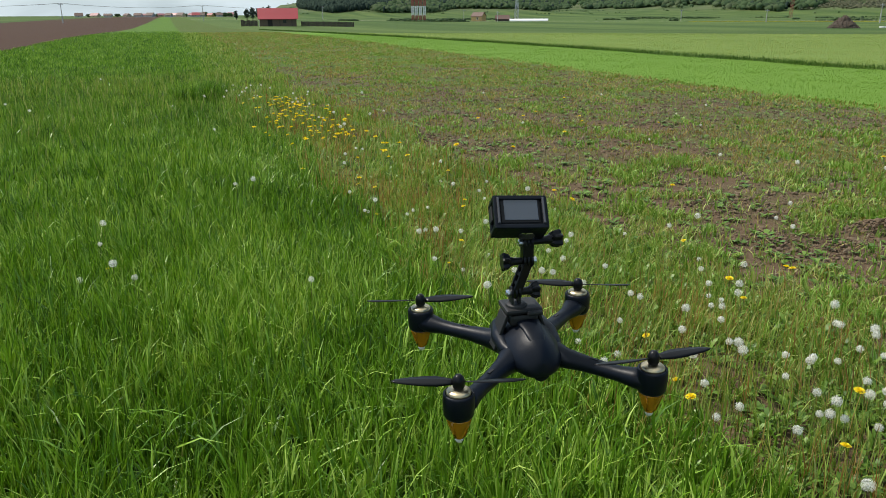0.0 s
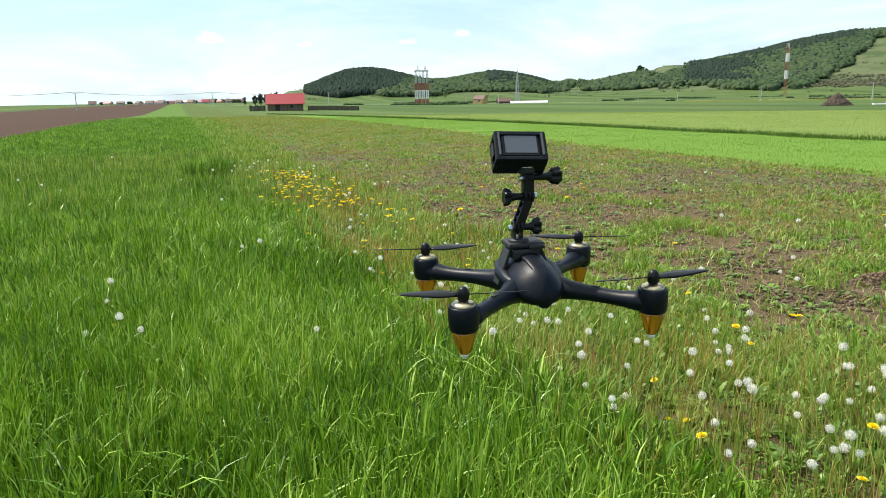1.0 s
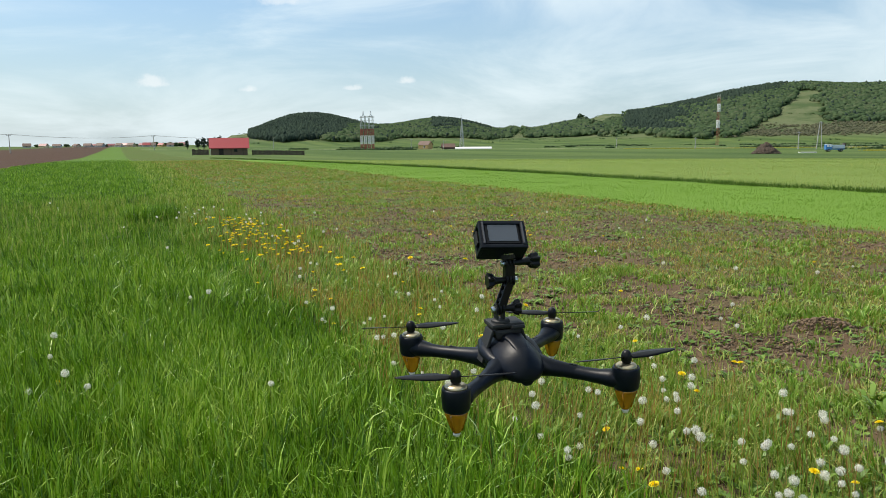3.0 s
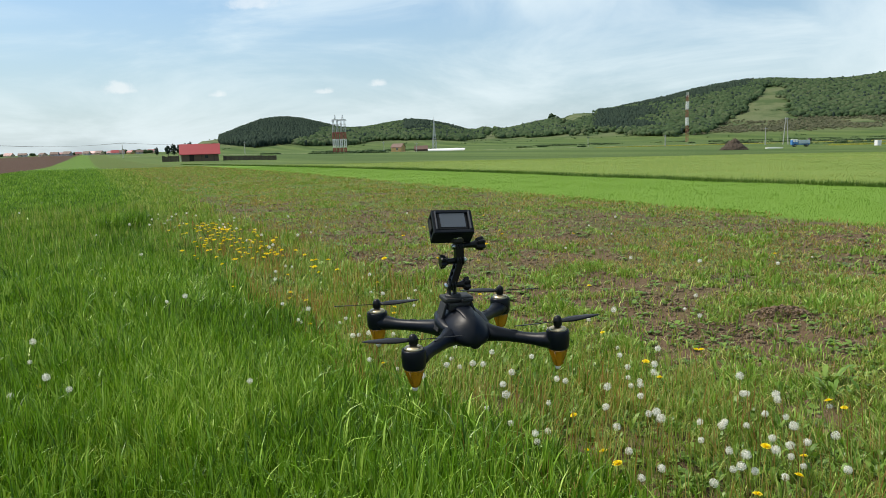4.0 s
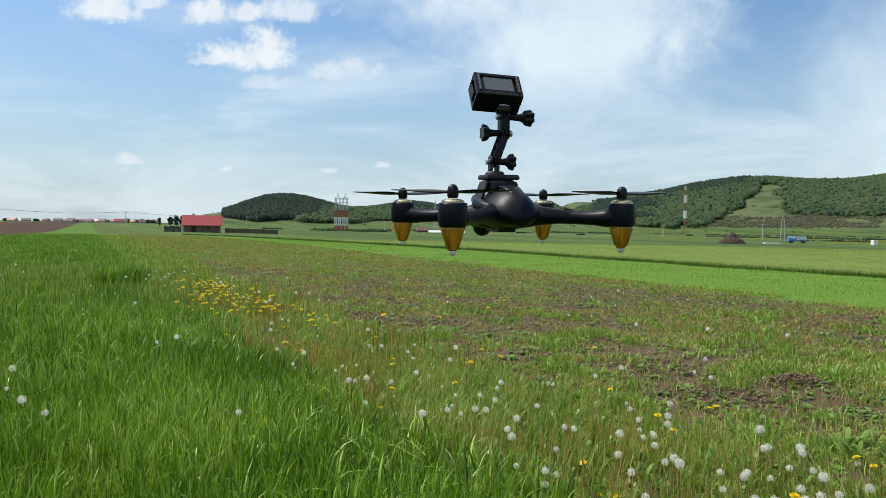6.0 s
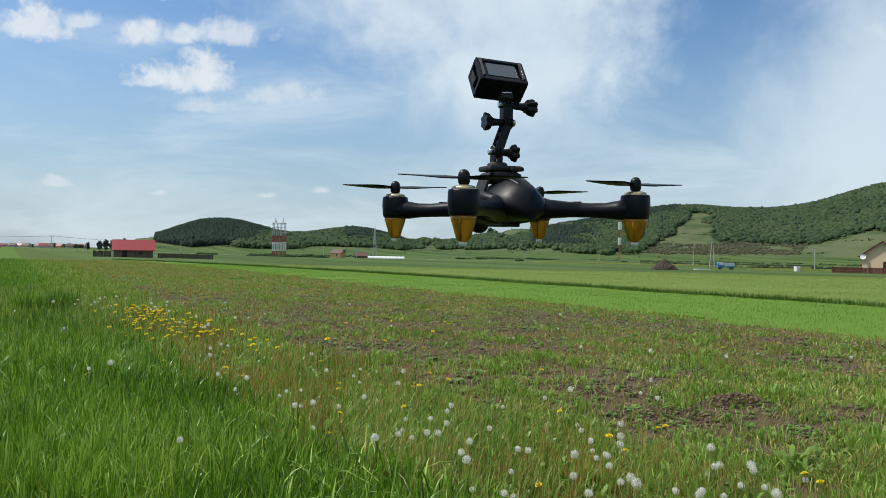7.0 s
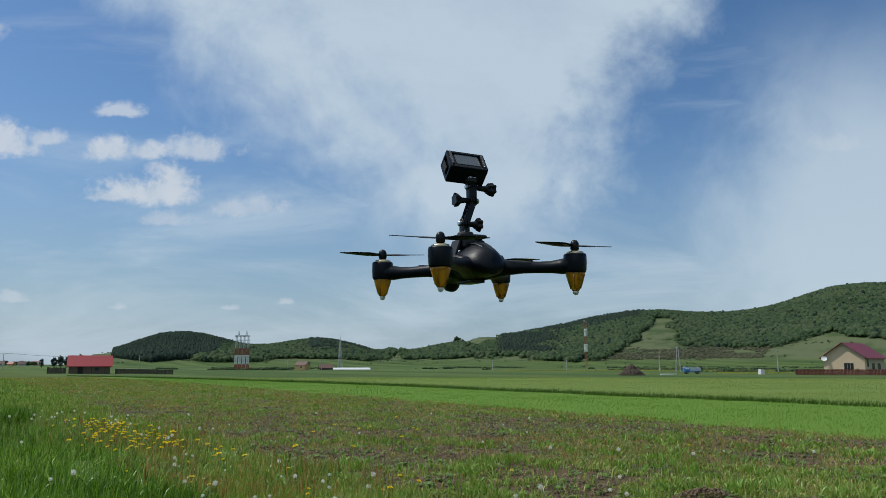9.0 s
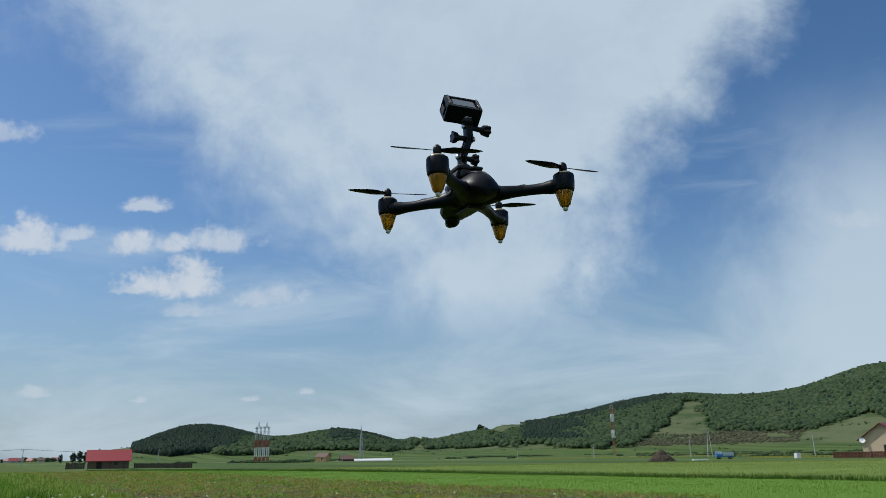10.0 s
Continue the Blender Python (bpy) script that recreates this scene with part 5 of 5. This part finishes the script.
# short patchy growth on the bare plot; x, y and reach of the barest spots
BARE = ((2.4, 4.75, 0.55, 0.40), (2.2, 5.8, 0.6, 0.35), (2.55, 3.9, 0.45, 0.35), (3.6, 4.4, 0.8, 0.7), (3.2, 5.15, 0.35, 0.3), (-1.3, 9.7, 0.9, 0.6), (-0.4, 7.8, 0.7, 0.5), (1.0, 6.4, 0.6, 0.3), (4.6, 7.3, 0.8, 0.4), (0.6, 9.0, 0.9, 0.3))
p = scatter(1.8, 95, -38, 66, lambda r: 3000 if r < 5 else 3000 * (5 / r) ** 1.5)
x, y, r = p.T
s = across(x, y) + 1.0 * (fractal(x * 0.7, y * 0.7, 70) - 0.5) - margin(y)
cover = fractal(x * 0.9, y * 0.9, 72) * 0.6 + 0.4 * fractal(x * 3.2, y * 3.2, 75)
bare = sum(np.exp(-(((x - bx) / ba) ** 2 + ((y - by) / bb) ** 2)) for bx, by, ba, bb in BARE)
k = (s > 1.2) & (s < 11.9) & (RNG.random(len(x)) < step(cover - 0.07 * bare + 0.002 * r, 0.45, 0.545) * 0.90 + 0.10)
x, y, r, s = x[k], y[k], r[k], s[k]
w = 0.0062 * RNG.uniform(0.6, 1.6, len(x)) * np.maximum(1, r / 5) ** 0.9
h = RNG.uniform(0.03, 0.12, len(x)) * (0.7 + 0.7 * fractal(x, y, 78)) * (1 - 0.45 * step(r, 5, 14))
for k, name, far in ((r < 9, "plot_grass", False), (r >= 9, "distant_plot_grass", True)):
    blades(name, x[k], y[k], h[k], w[k], 0.75, PLOT, "short patchy grass sprouting on tilled soil", "grass", 0.2, None, far)
k = (fractal(x * 2.2, y * 2.2, 79) > 0.56) & (RNG.random(len(x)) < 0.6)
blades("grass_tufts", x[k], y[k], RNG.uniform(0.06, 0.16, k.sum()) * (1 - 0.4 * step(r[k], 6, 16)), w[k] * 1.25, 0.65, FRESH, "taller green tufts scattered over tilled soil", "grass", 0.2)
k = RNG.random(len(x)) < 0.26
blades("dead_stubble", x[k], y[k], RNG.uniform(0.03, 0.11, k.sum()), w[k] * 0.8, 0.9, STRAW, "scraps of dry stubble lying on tilled soil", "stubble", 0.1)

# grey-brown litter of dead stalks lying flat on the soil
p = scatter(2.2, 18, -30, 60, lambda r: 420 if r < 6 else 420 * (6 / r) ** 1.3)
x, y, r = p.T
s = across(x, y) - margin(y)
k = (s > 1.5) & (s < 11.5) & (fractal(x * 1.7, y * 1.7, 77) > 0.45)
x, y, r = x[k], y[k], r[k]
blades("dead_litter", x, y, RNG.uniform(0.03, 0.09, len(x)), 0.0035 * RNG.uniform(0.6, 1.6, len(x)) * np.maximum(1, r / 5), 1.2, LITTER, "grey-brown litter of dead stalks on tilled soil", "stubble", 0.1)

# young cereal, dense and even
p = scatter(11, 75, -25, 66, lambda r: 260 if r < 18 else 260 * (18 / r) ** 1.5)
x, y, r = p.T
s = across(x, y) + 0.9 * (fractal(x * 0.5, y * 0.5, 80) - 0.5)
k = (s > 12.4) & (x + 0.5 * y < 23.7)
x, y, r = x[k], y[k], r[k]
blades("young_cereal", x, y, RNG.uniform(0.035, 0.065, len(x)), 0.012 * np.maximum(1, r / 15), 0.5, CEREAL, "even bright green young cereal crop", "crop", far=True)

# rough meadow beyond, with a taller unmown edge
p = scatter(20, 125, -20, 66, lambda r: 90 if r < 28 else 90 * (28 / r) ** 1.6)
x, y, r = p.T
s = x + 0.5 * y + 0.9 * (fractal(x * 0.4, y * 0.4, 84) - 0.5)
k = (s > 23.7) & (0.22 * x + y < 84) & (RNG.random(len(x)) < 0.35 + 0.65 * (fractal(x * 0.12, (y + 0.5 * x) * 0.5, 85) > 0.42))
x, y, r, s = x[k], y[k], r[k], s[k]
blades("rough_meadow", x, y, RNG.uniform(0.03, 0.09, len(x)) + 0.03 * (s < 24.7), 0.016 * np.maximum(1, r / 26), 0.35, PALE, "pale flowering rough meadow beyond the crop", "grass", far=True)
p = scatter(20, 125, -20, 66, lambda r: 420 if r < 28 else 420 * (28 / r) ** 1.3)
x, y, r = p.T
s = x + 0.5 * y + 0.6 * (fractal(x * 0.4, y * 0.4, 84) - 0.5)
k = (s > 23.4) & (s < 24.3) & (fractal(x * 0.25, y * 0.25, 86) > 0.3)
x, y, r = x[k], y[k], r[k]
blades("unmown_edge", x, y, RNG.uniform(0.08, 0.24, len(x)), 0.022 * np.maximum(1, r / 26), 0.4, BANK, "taller dark green unmown strip between two fields", "grass", far=True)


# narrow strips of rape in flower out on the plain
x, y = RNG.uniform(85, 205, 5200), np.empty(5200)
near = RNG.random(5200) < 0.4
x = np.where(near, RNG.uniform(128, 172, 5200), x)
y = np.where(near, 248, 345) - 0.22 * x + RNG.uniform(-5, 5, 5200)
k = fractal(x / 14, y / 14, 88) > 0.42
blades("rape_strips", x[k], y[k], RNG.uniform(0.3, 0.6, k.sum()), 0.28, 0.3, RAPE, "narrow strips of yellow flowering rape on the plain", "crop", 0.1, far=True)


# broad leaves: rosettes of dock, clover and dandelion
def leaves(name, cx, cy, length, mat, label, lift=0.35, count=7, round_leaf=0.28):
    n = len(cx) * count
    x0, y0 = np.repeat(cx, count), np.repeat(cy, count)
    L = np.repeat(length, count) * RNG.uniform(0.6, 1.2, n)
    q = RNG.uniform(0, 6.283, n)
    up = RNG.uniform(0.3, 1.3, n) * lift
    z0 = land(x0, y0)
    dx, dy = np.cos(q), np.sin(q)
    v = np.empty((n, 8, 3))
    idx = 0
    for t, wd in ((0.0, 0.06), (0.35, 0.8), (0.7, 1.0), (1.0, 0.15)):
        px, py = x0 + dx * L * t, y0 + dy * L * t
        pz = z0 + 0.01 + L * (up * t * 2.2 - 1.1 * up * t * t)
        ww = L * round_leaf * wd
        v[:, idx] = np.stack([px - dy * ww, py + dx * ww, pz + 0.15 * ww], 1)
        v[:, idx + 1] = np.stack([px + dy * ww, py - dx * ww, pz + 0.15 * ww], 1)
        idx += 2
    b = 8 * np.arange(n)[:, None]
    quads = np.concatenate([b + np.array([0, 1, 3, 2]), b + np.array([2, 3, 5, 4]), b + np.array([4, 5, 7, 6])])
    stuff(name, v.reshape(-1, 3), np.zeros((0, 3), int), quads, mat, label, "weeds")


p = scatter(1.6, 20, -40, 60, lambda r: 70 if r < 6 else 70 * (6 / r) ** 1.0)
x, y, r = p.T
s = across(x, y)
k = ((s > 0.7) & (s < 3.0)) | ((s >= 3.0) & (s < 12) & (RNG.random(len(x)) < 0.6)) | ((s < 0.7) & (s > -6) & (RNG.random(len(x)) < 0.22))
leaves("broad_leaved_weeds", x[k], y[k], RNG.uniform(0.03, 0.07, k.sum()), LEAF, "rosettes of dock and dandelion leaves in the grass")
q = RNG.uniform(0, 6.283, 15)
leaves("dock_plants", 2.58 + 0.13 * np.cos(q), 3.2 + 0.13 * np.sin(q), RNG.uniform(0.06, 0.11, 15), LEAF, "bright green dock plant with long upright leaves", 0.9, 4, 0.16)
p = scatter(1.8, 6.0, -35, 45, lambda r: 240)
x, y, r = p.T
s = across(x, y)
k = (s > -1.2) & (s < 1.3) & (fractal(x * 1.5, y * 1.5, 90) > 0.5)
leaves("clover_leaves", x[k], y[k], RNG.uniform(0.022, 0.040, k.sum()), LEAF, "round clover leaves low in the grass", 1.6, 4, 0.45)

p = scatter(1.6, 12, -30, 62, lambda r: 260 if r < 5 else 260 * (5 / r) ** 1.4)
x, y, r = p.T
s = across(x, y)
k = (s > 0.9) & (s < 3.1) & (fractal(x * 1.2, y * 1.2, 93) > 0.42)
leaves("verge_weeds", x[k], y[k], RNG.uniform(0.025, 0.065, k.sum()), LEAF, "leafy green weeds filling the field margin", 1.0, 6, 0.17)

# clods on the bare plot
p = scatter(2.2, 26, -30, 60, lambda r: 1000 if r < 7 else 1000 * (7 / r) ** 1.3)
x, y, r = p.T
s = across(x, y)
cover = fractal(x * 0.9, y * 0.9, 72) * 0.6 + 0.4 * fractal(x * 3.2, y * 3.2, 75)
bare = sum(np.exp(-(((x - bx) / ba) ** 2 + ((y - by) / bb) ** 2)) for bx, by, ba, bb in BARE)
k = (s > 2.1) & (s < 12.4) & (RNG.random(len(x)) < np.clip(0.80 - 1.2 * cover + 0.15 * bare, 0.06, 1))
x, y, r, bare = x[k], y[k], r[k], bare[k]
size = RNG.gamma(0.9, 0.0075, len(x)) * (1 + 0.3 * np.clip(bare, 0, 1)) * np.maximum(1, r / 6) ** 0.6
size = np.clip(size, 0.003, 0.032)
v, f = clumps(np.stack([x, y, land(x, y) + size * 0.25], 1), np.stack([size, size * RNG.uniform(0.7, 1.2, len(x)), size * 0.6], 1), 0.62, dome=True)
stuff("soil_clods", v, f, np.zeros((0, 4), int), CLOD, "dry brown clods of tilled soil", "soil")


# upturned heaps of soil on the plot
for mx, my, mr, mh, mn in ((3.22, 5.15, 0.20, 0.11, 1300), (2.35, 4.75, 0.42, 0.05, 900), (2.2, 5.8, 0.45, 0.04, 600), (-1.3, 9.7, 0.6, 0.06, 600)):
    q, rr = RNG.uniform(0, 6.283, mn), np.sqrt(RNG.random(mn))
    hx, hy = rr * np.cos(q) * mr * 1.5, rr * np.sin(q) * mr
    size = RNG.gamma(1.4, 0.0042, mn).clip(0.002, 0.020)
    hz = mh * np.clip(1 - rr ** 1.5, 0, 1) * (0.6 + 0.8 * fractal(hx * 6, hy * 6, 95))
    v, f = clumps(np.stack([hx, hy, hz], 1), np.stack([size, size, size * 0.65], 1), 0.6)
    base = thing("soil_mound", mx, my, float(land(mx, my)) - 0.01, 0, "low mound of upturned dark brown soil", "soil mound", "soil mounds")
    o = stuff("soil", v, f, np.zeros((0, 4), int), CLOD, "", "")
    o.parent = base


# dandelions: seed heads and yellow flowers
def seed_head(radius=0.024, seed=0):
    """Fluff of many thin rays, each with a small star of hairs at its end."""
    rng = np.random.default_rng(seed)
    n = 190
    i = np.arange(n) + 0.5
    ph, th = np.arccos(1 - 1.93 * i / n), i * 2.39996
    d = np.stack([np.cos(th) * np.sin(ph), np.sin(th) * np.sin(ph), np.cos(ph)], 1) + rng.normal(0, 0.06, (n, 3))
    d /= np.linalg.norm(d, axis=1)[:, None]
    a = np.cross(d, [0.3, 0.5, 0.81])
    a /= np.linalg.norm(a, axis=1)[:, None]
    b = np.cross(d, a)
    verts, tris = [], []
    for k in range(n):
        R = radius * rng.uniform(0.66, 1.0)
        tip = d[k] * R
        o = len(verts)
        verts += [d[k] * 0.004 + a[k] * 0.0003, d[k] * 0.004 - a[k] * 0.0003, tip]
        tris.append((o, o + 1, o + 2))
        for j in range(6):
            q = j * 1.0472 + rng.uniform(0, 1)
            u = a[k] * math.cos(q) + b[k] * math.sin(q)
            w = np.cross(d[k], u)
            e = tip + u * 0.0075 + d[k] * 0.0030
            o = len(verts)
            verts += [tip - w * 0.0005, tip + w * 0.0005, e + w * 0.00025]
            tris.append((o, o + 1, o + 2))
    me = bpy.data.meshes.new("seed_head")
    me.from_pydata([tuple(q) for q in verts], [], tris)
    me.materials.append(SEED)
    return me


def stem(height, lean, seed):
    bm = bmesh.new()
    rng = random.Random(seed)
    q = rng.uniform(0, 6.28)
    tube(bm, [((math.cos(q) * lean * height * t * t, math.sin(q) * lean * height * t * t, height * t), 0.0026 - 0.0008 * t, 0.0026 - 0.0008 * t) for t in (0, 0.33, 0.66, 1.0)], 6)
    return bm, (math.cos(q) * lean * height, math.sin(q) * lean * height, height)


def puff_plant(height, lean, seed, label):
    t = new("dandelion_seed_head")
    tagged(t, label, "dandelion", "dandelion seed heads")
    bm, top = stem(height, lean, seed)
    part("stem", bm, STEM, t)
    o = new("seed_ball", seed_head(0.0275 if seed % 2 else 0.0245, seed))
    o.parent, o.location = t, top
    bm = bmesh.new()
    bmesh.ops.create_icosphere(bm, subdivisions=1, radius=0.0055, matrix=Matrix.Translation(top))
    part("seed_core", bm, SEED_CORE, t)
    return t


def flower_plant(height, lean, seed):
    t = new("dandelion_flower")
    tagged(t, "yellow dandelion flower open on a thin stem", "dandelion", "yellow dandelions")
    bm, top = stem(height, lean, seed)
    part("stem", bm, STEM, t)
    rng = random.Random(seed)
    bm = bmesh.new()
    for ring, (rad, rise, m) in enumerate(((0.027, 0.005, 22), (0.021, 0.010, 18), (0.014, 0.014, 14), (0.007, 0.016, 8))):
        for k in range(m):
            q = 6.283 * (k + 0.5 * ring) / m + rng.uniform(-0.1, 0.1)
            c, sn = math.cos(q), math.sin(q)
            w = 0.0032
            z0 = top[2]
            vs = [bm.verts.new((top[0] + c * 0.002 - sn * w * 0.4, top[1] + sn * 0.002 + c * w * 0.4, z0)), bm.verts.new((top[0] + c * 0.002 + sn * w * 0.4, top[1] + sn * 0.002 - c * w * 0.4, z0)),
                  bm.verts.new((top[0] + c * rad + sn * w, top[1] + sn * rad - c * w, z0 + rise)), bm.verts.new((top[0] + c * rad - sn * w, top[1] + sn * rad + c * w, z0 + rise))]
            bm.faces.new(vs)
    part("petals", bm, PETAL, t)
    bm = bmesh.new()
    lathe(bm, [(0.002, top[2] - 0.010), (0.006, top[2] - 0.006), (0.006, top[2] - 0.001), (0.003, top[2])], 10, Matrix.Translation((top[0], top[1], 0)))
    part("calyx", bm, LEAF, t)
    return t


PUFFS_NEAR = ((1.2, 1.35), (1.12, 1.74), (1.31, 1.78), (1.48, 1.8), (0.88, 1.84), (1.4, 1.85), (1.34, 1.87), (1.8, 1.89), (1.3, 1.91), (1.62, 1.91), (1.62, 1.96), (0.99, 1.96), (1.32, 2), (1.61, 2), (0.44, 2.05), (1.55, 2.05), (1.88, 2.09), (1.75, 2.09), (1.6, 2.11), (0.94, 2.15), (1.71, 2.16), (1.29, 2.2), (1.12, 2.27), (0.52, 2.28), (0.92, 2.33), (1.46, 2.35), (1.11, 2.36), (1.5, 2.36), (0.58, 2.38), (1.39, 2.4), (1.8, 2.41), (1.61, 2.44), (1.15, 2.53), (0.4, 2.55), (1.81, 2.55), (1.8, 2.58), (1.87, 2.6), (2.15, 2.62), (0.42, 2.69), (0.98, 2.7), (1.74, 2.71), (1.17, 2.78), (1, 2.8), (1.78, 2.82))
PUFFS_FAR = ((0.69, 2.84), (0.0, 2.84), (1.78, 2.88), (0.35, 2.89), (1.25, 2.97), (0.45, 3.07), (0.81, 3.07), (1.22, 3.09), (1.39, 3.11), (0.83, 3.18), (1.43, 3.19), (1.33, 3.2), (0.53, 3.23), (1.24, 3.23), (0.37, 3.39), (1.3, 3.4), (0.31, 3.42), (0.14, 3.51), (0.7, 3.58), (0.22, 3.66), (1.58, 3.66), (1.33, 3.7), (0.45, 3.71), (-0.15, 3.73), (0.2, 3.78), (-0.34, 3.8), (0.41, 3.94), (1.4, 4.01), (0.55, 4.19), (-0.53, 4.26), (-0.4, 4.26), (-0.21, 4.43), (-0.49, 4.47), (1.01, 4.54), (1.37, 4.59), (2.27, 4.71), (1.56, 4.74), (-0.69, 5.07), (-0.6, 5.07), (2.32, 5.09), (0.26, 5.16), (-0.54, 5.27), (2.5, 5.28), (4.08, 6.84), (-1.52, 6.92))
PUFFS_MEADOW = ((-1.99, 2.95), (-0.99, 2.96), (-2.32, 3.04), (-2.16, 3.07), (-2.55, 3.67), (-2.58, 3.82), (-0.97, 4.76), (-0.9, 4.81), (-1.01, 5.12), (-2.21, 5.44))
FLOWERS_NEAR = ((1.28, 1.67), (1.52, 1.69), (1.47, 1.72), (1.72, 2.01), (0.87, 2.05), (1.5, 2.06), (0.69, 2.17), (0.86, 2.2), (2.17, 2.55), (2.27, 2.59), (0.83, 2.76), (1.43, 3.17), (1.46, 3.52), (-2.46, 3.55), (1.9, 3.59), (-0.26, 3.73), (1.88, 3.84), (-0.24, 4.12), (1.44, 4.4), (0.31, 4.59), (0.62, 5.32), (-0.2, 5.37), (-1.23, 6.18), (-0.83, 7.07), (-1.07, 7.26), (-1.29, 7.84))
rng = random.Random(5)
strays = []
for k in range(40):
    yy = 4.0 + 11.0 * rng.random()
    strays.append((1.9 + rng.gauss(0, 0.5) - 0.42 * yy, yy))
for k in range(14):
    yy = rng.uniform(5.0, 16)
    strays.append((rng.uniform(-5, 0.5) - 0.42 * yy, yy))
for k in range(12):
    yy = rng.uniform(6.5, 14)
    strays.append((rng.uniform(3.0, 9) - 0.42 * yy, yy))
for k in range(12):
    yy = rng.uniform(13.0, 15.5)
    strays.append((rng.gauss(1.1, 0.25) - 0.42 * yy, yy))
for k in range(6):
    yy = rng.uniform(1.0, 1.7)
    strays.append((rng.uniform(1.8, 2.8) - 0.42 * yy, yy))
models = [puff_plant(hh, ll, i + 1, lab) for i, (hh, ll, lab) in enumerate(((0.27, 0.05, "round white dandelion seed head on a pale stem"), (0.24, 0.12, "white dandelion seed head on a leaning stem"), (0.30, 0.08, "large white dandelion seed head above the grass"), (0.20, 0.15, "low white dandelion seed head among weeds")))]
spots = list(PUFFS_NEAR) + list(PUFFS_FAR) + list(PUFFS_MEADOW) + strays
for i, (xx, yy) in enumerate(spots):
    o = models[i % 4] if i < 4 else copy_thing(models[i % 4], Matrix.Identity(4))
    up = 0.12 if across(xx, yy) < margin(yy) else 0.0
    o.matrix_basis = pose(xx, yy, float(land(xx, yy)) + up - 0.01, rng.uniform(-6, 6), rng.uniform(-6, 6), rng.uniform(0, 360))
    o.scale = (rng.uniform(0.56, 0.88),) * 3
models = [flower_plant(hh, ll, 20 + i) for i, (hh, ll) in enumerate(((0.20, 0.1), (0.16, 0.15), (0.24, 0.06)))]
spots = list(FLOWERS_NEAR)
for k in range(130):
    yy = rng.uniform(8.4, 13.2)
    spots.append((rng.gauss(1.55, 0.33) - 0.42 * yy, yy))
for k in range(20):
    yy = rng.uniform(5.0, 9.0)
    spots.append((rng.gauss(2.0, 0.5) - 0.42 * yy, yy))
for k in range(12):
    yy = rng.uniform(5.0, 14.0)
    spots.append((rng.uniform(3.3, 8) - 0.42 * yy, yy))
for i, (xx, yy) in enumerate(spots):
    o = models[i % 3] if i < 3 else copy_thing(models[i % 3], Matrix.Identity(4))
    o.matrix_basis = pose(xx, yy, float(land(xx, yy)) - 0.01, rng.uniform(-20, 20), rng.uniform(-20, 20), rng.uniform(0, 360))
    o.scale = (rng.uniform(0.7, 1.0) * (1.25 if yy > 7 else 0.95),) * 3
